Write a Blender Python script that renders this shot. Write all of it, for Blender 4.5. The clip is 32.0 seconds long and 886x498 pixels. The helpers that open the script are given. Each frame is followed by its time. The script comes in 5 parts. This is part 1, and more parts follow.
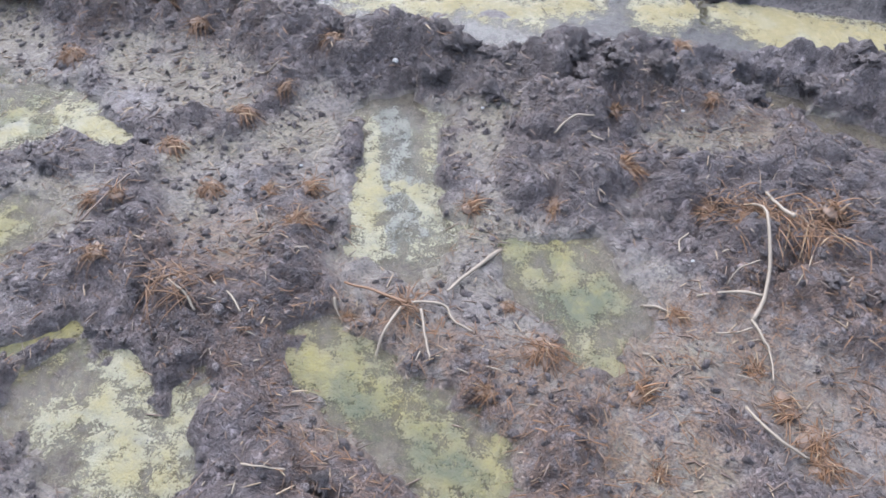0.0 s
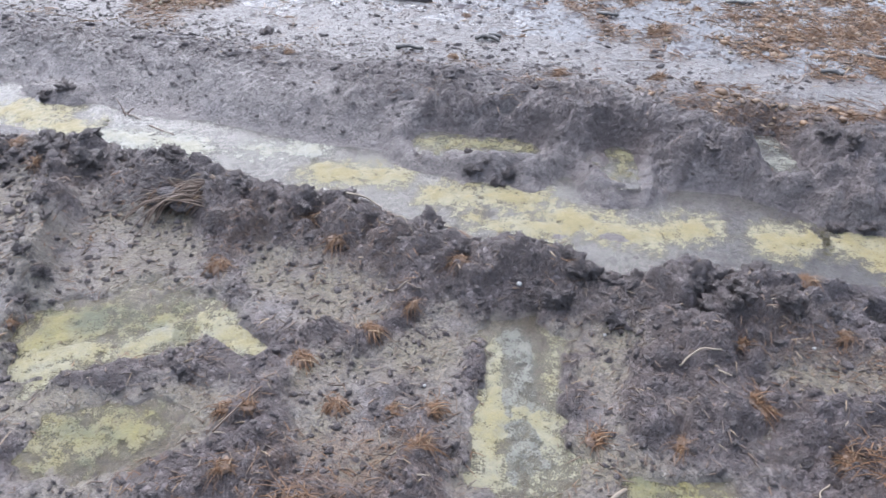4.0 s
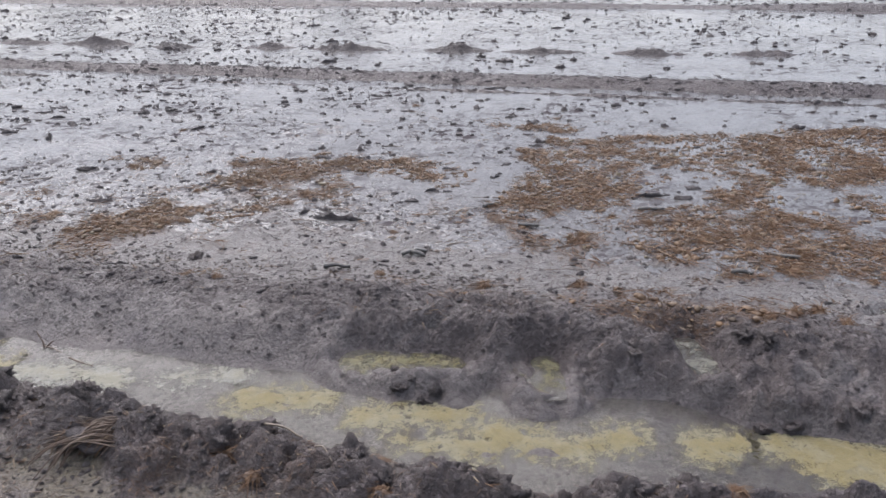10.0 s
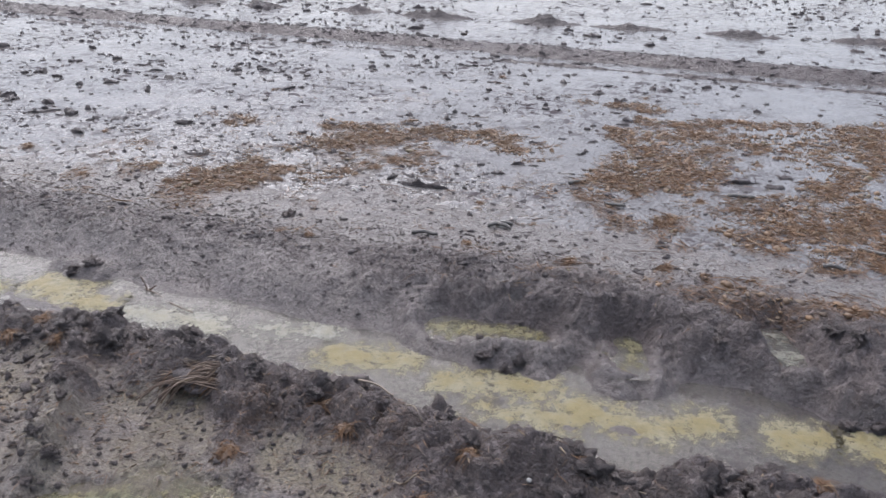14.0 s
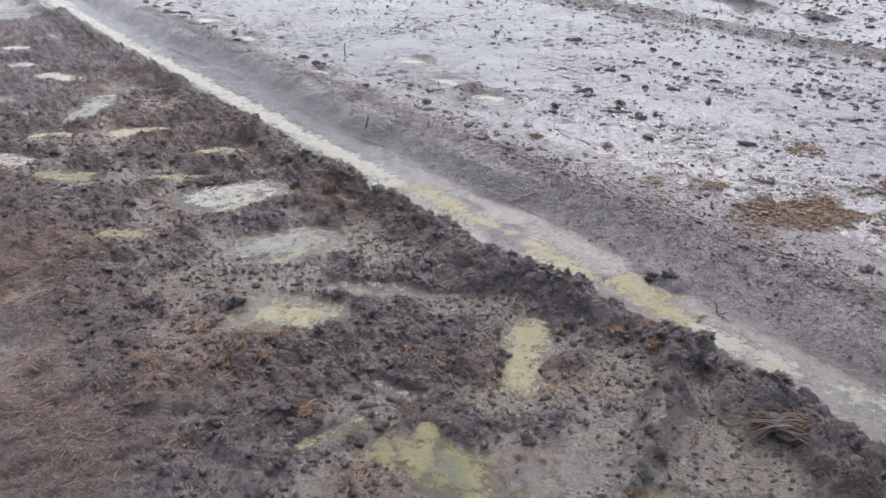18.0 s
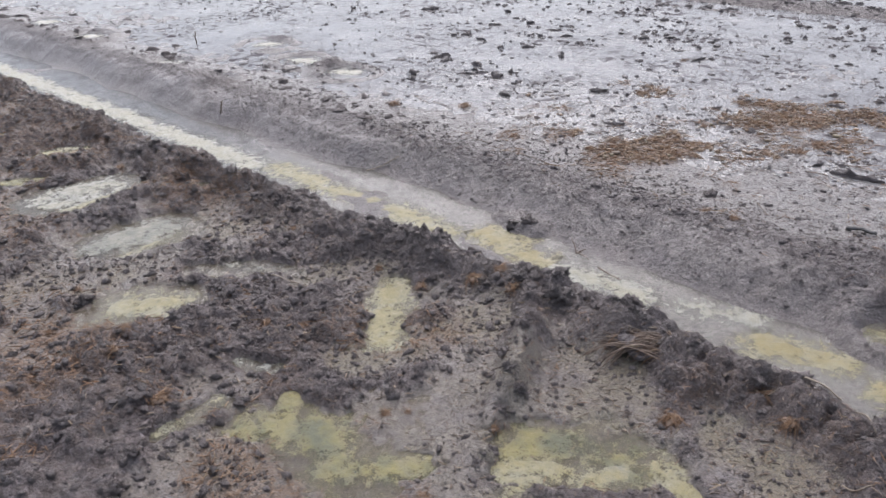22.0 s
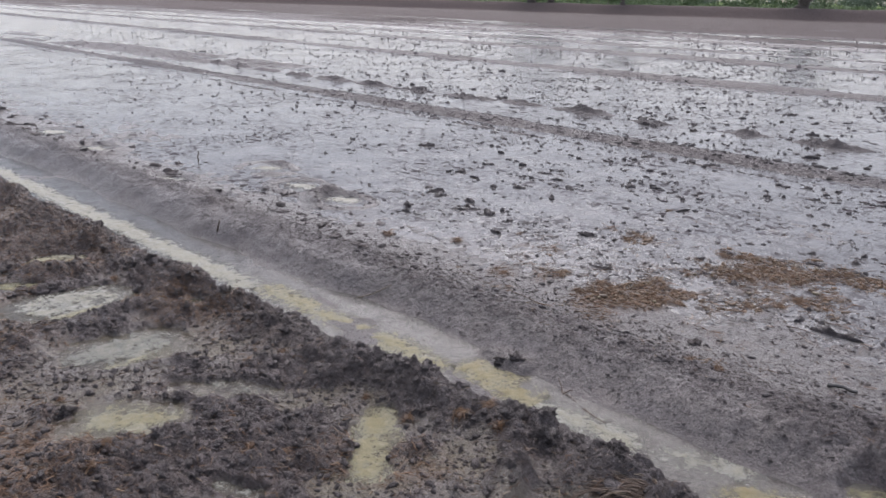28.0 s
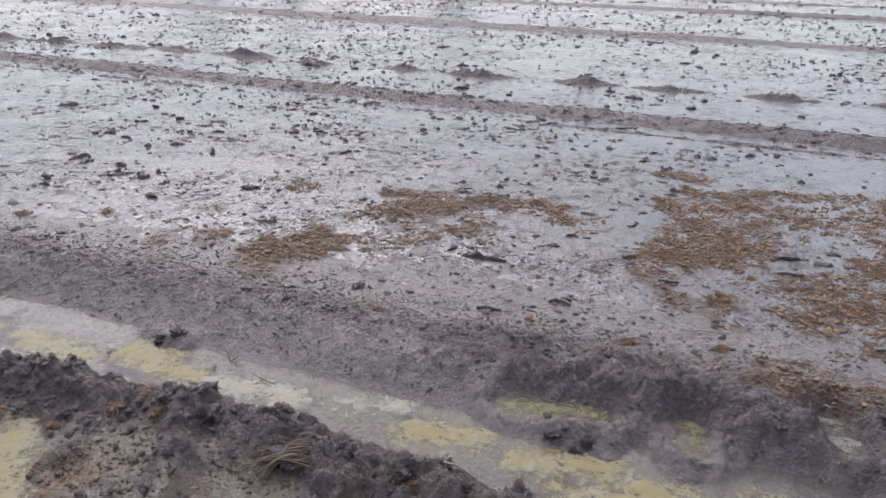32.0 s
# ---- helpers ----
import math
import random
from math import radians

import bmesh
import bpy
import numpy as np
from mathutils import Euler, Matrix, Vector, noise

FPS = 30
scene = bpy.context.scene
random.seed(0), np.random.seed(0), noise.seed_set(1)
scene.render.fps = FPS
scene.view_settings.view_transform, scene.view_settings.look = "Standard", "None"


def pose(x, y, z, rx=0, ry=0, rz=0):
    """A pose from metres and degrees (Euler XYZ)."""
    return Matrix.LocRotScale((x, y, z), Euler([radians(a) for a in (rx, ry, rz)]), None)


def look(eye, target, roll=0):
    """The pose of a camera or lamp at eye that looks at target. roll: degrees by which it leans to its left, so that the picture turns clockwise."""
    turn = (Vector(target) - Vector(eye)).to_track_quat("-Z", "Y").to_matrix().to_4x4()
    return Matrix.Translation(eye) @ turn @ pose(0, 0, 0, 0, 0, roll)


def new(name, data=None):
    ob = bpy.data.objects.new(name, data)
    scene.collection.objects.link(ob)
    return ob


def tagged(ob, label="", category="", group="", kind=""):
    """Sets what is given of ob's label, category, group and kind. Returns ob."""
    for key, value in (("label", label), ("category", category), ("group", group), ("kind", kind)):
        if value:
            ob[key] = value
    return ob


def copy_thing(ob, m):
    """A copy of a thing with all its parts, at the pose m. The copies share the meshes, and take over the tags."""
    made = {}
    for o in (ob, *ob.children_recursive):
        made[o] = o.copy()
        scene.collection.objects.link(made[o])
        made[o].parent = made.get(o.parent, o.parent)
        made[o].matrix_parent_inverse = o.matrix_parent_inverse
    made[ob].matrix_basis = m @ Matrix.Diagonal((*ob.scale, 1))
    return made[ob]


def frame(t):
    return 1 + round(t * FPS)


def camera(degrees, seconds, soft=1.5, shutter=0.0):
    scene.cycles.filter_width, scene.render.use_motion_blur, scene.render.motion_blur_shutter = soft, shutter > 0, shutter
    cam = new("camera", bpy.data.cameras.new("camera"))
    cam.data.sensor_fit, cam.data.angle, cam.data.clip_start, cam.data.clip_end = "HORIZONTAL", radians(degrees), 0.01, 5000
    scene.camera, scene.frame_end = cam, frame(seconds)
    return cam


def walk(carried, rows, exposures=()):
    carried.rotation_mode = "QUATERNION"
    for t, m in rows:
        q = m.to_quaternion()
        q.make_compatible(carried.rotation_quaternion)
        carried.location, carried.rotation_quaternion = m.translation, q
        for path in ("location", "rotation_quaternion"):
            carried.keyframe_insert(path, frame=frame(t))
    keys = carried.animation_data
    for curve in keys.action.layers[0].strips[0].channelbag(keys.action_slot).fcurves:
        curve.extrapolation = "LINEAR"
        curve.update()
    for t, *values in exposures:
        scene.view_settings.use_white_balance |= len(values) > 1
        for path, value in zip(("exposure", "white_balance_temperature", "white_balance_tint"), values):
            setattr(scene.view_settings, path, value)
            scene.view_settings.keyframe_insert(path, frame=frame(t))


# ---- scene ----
cam = camera(57.7, 32.0)
PATH = [
    (0, (0.985, 0.314, 1.308), (0.77, 1.614, -0.197), 3.1),
    (0.5, (0.935, 0.301, 1.317), (0.665, 1.621, -0.161), 5.1),
    (1, (0.871, 0.298, 1.306), (0.529, 1.637, -0.14), 5.2),
    (1.5, (0.841, 0.305, 1.272), (0.457, 1.619, -0.186), 3.6),
    (2, (0.853, 0.3, 1.3), (0.432, 1.599, -0.161), 2.2),
    (2.5, (0.862, 0.31, 1.347), (0.406, 1.649, -0.067), 1.4),
    (3, (0.874, 0.312, 1.366), (0.388, 1.717, 0.028), 0.7),
    (3.5, (0.88, 0.315, 1.374), (0.372, 1.787, 0.119), 0.1),
    (4, (0.902, 0.342, 1.39), (0.382, 1.877, 0.219), -0.3),
    (4.5, (0.91, 0.347, 1.391), (0.41, 1.933, 0.282), -0.1),
    (6.5, (0.959, 0.382, 1.406), (0.467, 2.113, 0.534), -0.8),
    (7, (0.957, 0.375, 1.422), (0.463, 2.127, 0.592), -1.1),
    (7.5, (0.964, 0.364, 1.449), (0.457, 2.135, 0.668), -1.6),
    (8, (0.967, 0.366, 1.459), (0.452, 2.154, 0.725), -1.9),
    (8.5, (0.966, 0.367, 1.463), (0.452, 2.17, 0.762), -1.8),
    (9, (0.972, 0.375, 1.467), (0.459, 2.185, 0.787), -1.7),
    (9.5, (0.981, 0.4, 1.453), (0.483, 2.207, 0.757), -1.4),
    (10, (0.985, 0.411, 1.452), (0.515, 2.205, 0.703), -1.3),
    (10.5, (0.991, 0.41, 1.452), (0.565, 2.2, 0.667), -0.9),
    (11, (0.99, 0.411, 1.444), (0.597, 2.201, 0.644), -0.4),
    (11.5, (0.982, 0.407, 1.443), (0.602, 2.197, 0.637), -0.0),
    (12, (0.967, 0.396, 1.439), (0.58, 2.183, 0.627), 0.4),
    (12.5, (0.97, 0.395, 1.45), (0.562, 2.173, 0.63), 0.4),
    (13, (0.953, 0.384, 1.449), (0.507, 2.153, 0.63), 0.3),
    (13.5, (0.929, 0.361, 1.457), (0.406, 2.111, 0.642), 0.4),
    (15.5, (0.734, 0.182, 1.579), (-0.234, 1.711, 0.727), -0.1),
    (16, (0.653, 0.098, 1.611), (-0.457, 1.52, 0.747), -1.4),
    (16.5, (0.61, 0.007, 1.65), (-0.59, 1.345, 0.771), -1.6),
    (17, (0.582, -0.071, 1.672), (-0.736, 1.152, 0.795), -1.7),
    (17.5, (0.553, -0.113, 1.689), (-0.856, 1.011, 0.821), -1.4),
    (18, (0.518, -0.11, 1.737), (-0.94, 0.958, 0.882), 0.1),
    (18.5, (0.497, -0.107, 1.814), (-1.02, 0.957, 1.062), 0.9),
    (19, (0.49, -0.105, 1.829), (-1.064, 0.972, 1.179), 1.0),
    (19.5, (0.528, -0.092, 1.774), (-1.028, 0.984, 1.122), 0.7),
    (20, (0.565, -0.044, 1.663), (-0.961, 1.03, 0.946), -0.8),
    (20.5, (0.606, 0.007, 1.608), (-0.843, 1.115, 0.786), -3.1),
    (21, (0.68, 0.056, 1.584), (-0.686, 1.232, 0.715), -3.7),
    (21.5, (0.687, 0.073, 1.579), (-0.611, 1.303, 0.685), -3.9),
    (22, (0.651, 0.021, 1.629), (-0.634, 1.265, 0.734), -3.3),
    (22.5, (0.663, 0.003, 1.663), (-0.643, 1.242, 0.791), -2.7),
    (23, (0.678, -0.001, 1.678), (-0.651, 1.233, 0.834), -2.6),
    (23.5, (0.679, 0.031, 1.69), (-0.658, 1.274, 0.875), -3.3),
    (24, (0.676, 0.031, 1.689), (-0.643, 1.306, 0.892), -4.2),
    (24.5, (0.671, -0.004, 1.667), (-0.644, 1.298, 0.909), -1.9),
    (25, (0.633, -0.031, 1.672), (-0.685, 1.277, 0.929), -2.0),
    (25.5, (0.599, -0.063, 1.682), (-0.755, 1.237, 0.991), -2.3),
    (27.5, (0.631, -0.057, 1.68), (-0.772, 1.227, 1.061), -0.9),
    (28, (0.65, -0.054, 1.673), (-0.68, 1.313, 1.072), 1.0),
    (28.5, (0.671, -0.039, 1.675), (-0.621, 1.366, 1.081), 1.6),
    (29, (0.691, 0.019, 1.664), (-0.538, 1.48, 1.067), 1.2),
    (29.5, (0.708, 0.069, 1.666), (-0.425, 1.6, 1.058), 0.7),
    (30, (0.727, 0.084, 1.66), (-0.33, 1.665, 1.04), 0.4),
    (30.5, (0.763, 0.119, 1.669), (-0.216, 1.742, 1.031), -0.5),
    (31, (0.811, 0.15, 1.668), (-0.023, 1.845, 1.011), -0.2),
    (31.5, (0.835, 0.149, 1.662), (0.085, 1.879, 0.997), 0.3),
    (32, (0.771, 0.155, 1.721), (0.081, 1.885, 0.992), 0.8),
]
walk(cam, [(t, look(eye, target, roll)) for t, eye, target, roll in PATH], [(0.0, 3.62, 5720, 14), (4.0, 3.46, 5880, 14), (7.0, 2.95, 6250, 15), (9.0, 2.68, 6380, 16), (12.0, 2.80, 6330, 16), (17.0, 2.78, 6300, 16), (18.0, 2.85, 6300, 16), (19.0, 2.54, 6250, 14), (20.0, 2.62, 6300, 15), (21.0, 2.92, 6380, 16), (23.0, 2.82, 6350, 15), (25.0, 2.76, 6300, 15), (28.0, 2.38, 6330, 17), (31.0, 2.52, 6380, 17), (32.0, 2.70, 6400, 17)])

# ---- light: overcast sky, weak veiled sun ----
world = bpy.data.worlds.new("sky")
scene.world = world
world.use_nodes = True
wn = world.node_tree
for n in list(wn.nodes):
    wn.nodes.remove(n)
w_out = wn.nodes.new("ShaderNodeOutputWorld")
w_bg = wn.nodes.new("ShaderNodeBackground")
w_sky = wn.nodes.new("ShaderNodeTexSky")
w_sky.sky_type = "NISHITA"
w_sky.sun_disc = False
w_sky.sun_elevation = radians(48)
w_sky.sun_rotation = radians(-30)
w_sky.dust_density = 1.0
w_hsv = wn.nodes.new("ShaderNodeHueSaturation")
w_hsv.inputs["Saturation"].default_value = 1.25
w_even = wn.nodes.new("ShaderNodeGamma")
w_even.inputs["Gamma"].default_value = 0.3
wn.links.new(w_sky.outputs[0], w_even.inputs["Color"])
wn.links.new(w_even.outputs[0], w_hsv.inputs["Color"])
wn.links.new(w_hsv.outputs[0], w_bg.inputs["Color"])
wn.links.new(w_bg.outputs[0], w_out.inputs["Surface"])
w_bg.inputs["Strength"].default_value = 0.14
sun = new("sun", bpy.data.lights.new("sun", "SUN"))
sun.data.energy = 0.85
sun.data.angle = radians(75)
sun.data.color = (1.0, 0.96, 0.9)
sun.matrix_world = pose(0, 0, 20, -34, 0, 42)


# ---- materials ----
class Nodes:
    """A small node builder for one material."""

    def __init__(self, name):
        self.mat = bpy.data.materials.new(name)
        self.mat.use_nodes = True
        self.tree = self.mat.node_tree
        for n in list(self.tree.nodes):
            self.tree.nodes.remove(n)
        self.out = self.add("ShaderNodeOutputMaterial")
        self.pos = self.add("ShaderNodeNewGeometry").outputs["Position"]

    def add(self, kind, **inputs):
        n = self.tree.nodes.new(kind)
        for k, v in inputs.items():
            self.put(n, k, v)
        return n

    def put(self, n, k, v):
        sock = n.inputs[k]
        if isinstance(v, bpy.types.NodeSocket):
            self.tree.links.new(v, sock)
        else:
            sock.default_value = v

    def noise(self, scale, detail=4.0, rough=0.55, vec=None, lo=0.3, hi=0.7):
        n = self.add("ShaderNodeTexNoise", Scale=scale, Detail=detail, Roughness=rough)
        self.put(n, "Vector", vec or self.pos)
        return self.ramp(n.outputs["Fac"], lo, hi)

    def ramp(self, value, lo, hi, a=0.0, b=1.0):
        n = self.add("ShaderNodeMapRange")
        n.inputs[0].default_value = 0
        self.put(n, 0, value)
        for i, v in ((1, lo), (2, hi), (3, a), (4, b)):
            n.inputs[i].default_value = v
        return n.outputs[0]

    def math(self, op, a, b=0.0):
        n = self.add("ShaderNodeMath")
        n.operation = op
        self.put(n, 0, a)
        self.put(n, 1, b)
        return n.outputs[0]

    def mix(self, fac, a, b):
        n = self.add("ShaderNodeMix")
        n.data_type = "RGBA"
        self.put(n, 0, fac)
        self.put(n, 6, a if not isinstance(a, tuple) else (*a, 1))
        self.put(n, 7, b if not isinstance(b, tuple) else (*b, 1))
        return n.outputs[2]

    def attr(self, name):
        n = self.add("ShaderNodeAttribute")
        n.attribute_name = name
        return n.outputs["Fac"]

    def bump(self, height, strength, distance, normal=None):
        n = self.add("ShaderNodeBump", Strength=strength, Distance=distance, Height=height)
        if normal:
            self.put(n, "Normal", normal)
        return n.outputs[0]

    def surface(self, color, rough, normal=None, **more):
        p = self.add("ShaderNodeBsdfPrincipled")
        self.put(p, "Base Color", color if not isinstance(color, tuple) else (*color, 1))
        self.put(p, "Roughness", rough)
        if normal:
            self.put(p, "Normal", normal)
        for k, v in more.items():
            self.put(p, k.replace("_", " "), v)
        self.tree.links.new(p.outputs[0], self.out.inputs["Surface"])
        return self.mat


def mud_material():
    """Wet mud: settled film, crumbled clods, litter and dry earth, each where its attribute says."""
    g = Nodes("wet_mud")
    big, mid = g.noise(1.7), g.noise(9, 5, 0.6)
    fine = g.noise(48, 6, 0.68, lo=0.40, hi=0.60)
    grain = g.noise(170, 5, 0.65, lo=0.40, hi=0.60)
    clod = g.attr("broken")
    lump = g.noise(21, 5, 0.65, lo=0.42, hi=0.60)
    edge = g.math("MULTIPLY", g.math("SUBTRACT", g.noise(30, 6, 0.7, lo=0.2, hi=0.8), 0.5), 0.9)
    clod = g.ramp(g.math("ADD", clod, edge), 0.28, 0.62)
    # settled film
    c = g.mix(mid, (0.086, 0.073, 0.077), (0.146, 0.126, 0.130))
    c = g.mix(g.math("MULTIPLY", big, 0.4), c, (0.112, 0.086, 0.072))
    silt = g.math("MULTIPLY", g.attr("silt"), g.noise(17, 4, lo=0.12, hi=0.55))
    c = g.mix(g.math("MULTIPLY", silt, 0.7), c, (0.152, 0.140, 0.134))
    olive = g.math("MULTIPLY", g.attr("olive"), g.noise(5, 5, 0.6, lo=0.30, hi=0.55))
    c = g.mix(g.math("MULTIPLY", olive, 0.85), c, g.mix(mid, (0.108, 0.090, 0.058), (0.165, 0.145, 0.098)))
    # dark tone on the bump noise paints crevice shade, here and in earth
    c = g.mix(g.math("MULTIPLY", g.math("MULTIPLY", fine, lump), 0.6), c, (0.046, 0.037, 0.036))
    c = g.mix(g.math("MULTIPLY", g.noise(85, 6, 0.72, lo=0.50, hi=0.57), 0.75), c, (0.036, 0.029, 0.028))
    # crumbled clods
    earth = g.mix(fine, (0.150, 0.126, 0.130), (0.062, 0.051, 0.054))
    earth = g.mix(g.math("MULTIPLY", big, 0.35), earth, (0.102, 0.073, 0.062))
    earth = g.mix(g.math("MULTIPLY", grain, 0.5), earth, (0.026, 0.021, 0.021))
    c = g.mix(g.math("MULTIPLY", clod, 0.85), c, earth)
    c = g.mix(g.math("MULTIPLY", g.noise(150, 4, 0.6, lo=0.64, hi=0.67), 0.6), c, (0.27, 0.245, 0.225))
    litter = g.math("MULTIPLY", g.attr("litter"), g.noise(40, 6, 0.65, lo=0.38, hi=0.56))
    c = g.mix(g.math("MULTIPLY", litter, 0.85), c, g.mix(grain, (0.165, 0.092, 0.050), (0.055, 0.033, 0.024)))
    dry = g.attr("dry")
    c = g.mix(dry, c, g.mix(mid, (0.075, 0.060, 0.058), (0.115, 0.092, 0.088)))
    c = g.mix(g.attr("green"), c, g.mix(g.noise(0.4), (0.06, 0.10, 0.03), (0.11, 0.14, 0.05)))
    wet = g.math("ADD", g.ramp(g.math("MAXIMUM", clod, litter), 0, 1, 0.27, 0.44), g.math("MULTIPLY", fine, 0.14))
    rough = g.math("MAXIMUM", wet, g.math("MULTIPLY", dry, 0.8))
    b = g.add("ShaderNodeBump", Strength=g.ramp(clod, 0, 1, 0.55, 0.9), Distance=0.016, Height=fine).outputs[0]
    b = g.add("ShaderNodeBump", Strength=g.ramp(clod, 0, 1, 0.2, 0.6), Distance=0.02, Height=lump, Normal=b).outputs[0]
    b = g.bump(grain, 0.6, 0.004, b)
    return g.surface(c, rough, b, Specular_IOR_Level=g.math("MULTIPLY", g.ramp(g.math("MAXIMUM", g.attr("litter"), clod), 0, 1, 0.46, 0.32), g.ramp(dry, 0, 0.8, 1.0, 0.15)))


def clod_material(name, dark, light):
    g = Nodes(name)
    obj = g.add("ShaderNodeObjectInfo").outputs["Random"]
    isl = g.add("ShaderNodeNewGeometry").outputs["Random Per Island"]
    r = g.math("FRACT", g.math("ADD", obj, isl))
    fine, grain = g.noise(60, 5), g.noise(260, 4)
    c = g.mix(r, dark, light)
    c = g.mix(g.math("MULTIPLY", fine, 0.5), c, tuple(v * 0.8 for v in dark))
    b = g.bump(g.noise(75, 6, 0.7), 0.9, 0.012)
    b = g.bump(grain, 0.8, 0.005, b)
    return g.surface(c, g.ramp(fine, 0, 1, 0.42, 0.70), b, Specular_IOR_Level=0.26)


def water_material(name, murk, cover, crust, ior=1.36):
    """Thin muddy water: partly clear, partly murky, with the sky mirrored in it and flecks of dark crust floating on it."""
    g = Nodes(name)
    clear = g.add("ShaderNodeBsdfTransparent", Color=(0.92, 0.91, 0.87, 1))
    mud = g.add("ShaderNodeBsdfDiffuse", Color=g.mix(g.noise(4), murk, tuple(v * 0.75 for v in murk)))
    a = g.add("ShaderNodeMixShader", Fac=g.ramp(g.noise(6, 5), 0, 1, cover - 0.15, cover + 0.15))
    g.tree.links.new(clear.outputs[0], a.inputs[1])
    g.tree.links.new(mud.outputs[0], a.inputs[2])
    ripple = g.bump(g.noise(30, 3), 0.10, 0.01)
    gloss = g.add("ShaderNodeBsdfGlossy", Roughness=g.ramp(g.noise(2.3, 4), 0, 1, 0.07, 0.20), Normal=ripple)
    f = g.add("ShaderNodeFresnel", IOR=ior, Normal=ripple)
    m = g.add("ShaderNodeMixShader", Fac=f.outputs[0])
    g.tree.links.new(a.outputs[0], m.inputs[1])
    g.tree.links.new(gloss.outputs[0], m.inputs[2])
    patch = g.noise(1.1, 4, 0.6, lo=0.38, hi=0.62)
    small = g.noise(50, 5, 0.7, lo=0.52, hi=0.58)
    wide = g.noise(9, 7, 0.72, lo=0.52, hi=0.57)
    fleck = g.math("MULTIPLY", g.math("MAXIMUM", g.math("MULTIPLY", small, g.ramp(patch, 0, 1, 0.5, 1.0)), g.math("MULTIPLY", wide, patch)), crust)
    earth = g.add("ShaderNodeBsdfDiffuse", Color=(0.050, 0.043, 0.046, 1))
    top = g.add("ShaderNodeMixShader", Fac=fleck)
    g.tree.links.new(m.outputs[0], top.inputs[1])
    g.tree.links.new(earth.outputs[0], top.inputs[2])
    g.tree.links.new(top.outputs[0], g.out.inputs["Surface"])
    return g.mat


def algae_material(name, pale, dense, dark, share):
    """Scum: a pale grainy film at its rim, thick and yellow in its heart, torn open in places, thinning out to clear water."""
    g = Nodes(name)
    big, mid, fine = g.noise(9, 5, 0.6), g.noise(34, 6, 0.65), g.noise(190, 5, 0.65, lo=0.36, hi=0.64)
    cover = g.attr("cover")
    torn = g.math("SUBTRACT", g.noise(20, 8, 0.78, lo=0.27, hi=0.73), 0.5)
    shown = g.math("ADD", cover, g.math("MULTIPLY", torn, 1.25))
    shown = g.math("ADD", shown, g.math("MULTIPLY", g.math("SUBTRACT", fine, 0.5), 0.45))
    heart = g.ramp(g.math("ADD", cover, g.math("MULTIPLY", g.math("SUBTRACT", big, 0.5), 0.7)), 0.35, 0.85)
    c = g.mix(heart, pale, dense)
    c = g.mix(g.math("MULTIPLY", mid, 0.45), c, tuple(v * 0.72 for v in dense))
    spots = g.noise(14, 6, 0.68, lo=0.66 - share, hi=0.76 - share * 0.6)
    spots = g.math("MAXIMUM", g.math("MULTIPLY", spots, 0.8), g.math("MULTIPLY", g.attr("moss"), g.noise(26, 6, 0.7, lo=0.30, hi=0.52)))
    c = g.mix(spots, c, dark)
    c = g.mix(g.math("MULTIPLY", fine, 0.5), c, tuple(v * 0.52 for v in pale))
    c = g.mix(g.math("MULTIPLY", g.noise(120, 5, 0.7, lo=0.58, hi=0.66), 0.6), c, (0.075, 0.068, 0.052))
    b = g.bump(mid, 0.6, 0.008)
    b = g.bump(fine, 0.8, 0.003, b)
    p = g.add("ShaderNodeBsdfPrincipled", Roughness=g.ramp(mid, 0, 1, 0.30, 0.60), Normal=b)
    g.put(p, "Base Color", c)
    hole = g.add("ShaderNodeBsdfTransparent")
    m = g.add("ShaderNodeMixShader", Fac=g.ramp(shown, 0.08, 0.56, 0.0, 0.96))
    g.tree.links.new(hole.outputs[0], m.inputs[1])
    g.tree.links.new(p.outputs[0], m.inputs[2])
    g.tree.links.new(m.outputs[0], g.out.inputs["Surface"])
    return g.mat


def straw_material(name, a, b, c3):
    g = Nodes(name)
    isl = g.add("ShaderNodeNewGeometry").outputs["Random Per Island"]
    c = g.mix(isl, a, b)
    c = g.mix(g.math("GREATER_THAN", g.math("FRACT", g.math("MULTIPLY", isl, 7.13)), 0.9), c, c3)
    c = g.mix(g.math("MULTIPLY", g.noise(120, 3), 0.5), c, tuple(v * 0.5 for v in a))
    return g.surface(c, 0.6)


def plain_material(name, a, b, scale, rough, bump=0.4, dist=0.01):
    g = Nodes(name)
    n = g.noise(scale, 5)
    c = g.mix(n, a, b)
    c = g.mix(g.math("MULTIPLY", g.noise(scale * 6, 4), 0.35), c, tuple(v * 0.6 for v in a))
    return g.surface(c, rough, g.bump(g.noise(scale * 4, 5), bump, dist))


MUD = mud_material()
CLOD = clod_material("mud_clod", (0.048, 0.040, 0.042), (0.100, 0.085, 0.086))
CRUMB = clod_material("mud_crumb", (0.070, 0.058, 0.057), (0.150, 0.126, 0.122))
FIELD_WATER = water_material("field_water", (0.180, 0.174, 0.174), 0.60, 1.0, 1.32)
RUT_WATER = water_material("rut_water", (0.100, 0.095, 0.087), 0.45, 0.6, 1.26)
PRINT_WATER = water_material("print_water", (0.118, 0.101, 0.074), 0.36, 0.6, 1.2)
ALGAE = algae_material("algae", (0.245, 0.228, 0.158), (0.220, 0.186, 0.080), (0.115, 0.112, 0.100), 0.12)
ALGAE_RUT = algae_material("algae_rut", (0.250, 0.228, 0.150), (0.208, 0.166, 0.060), (0.150, 0.122, 0.066), 0.08)
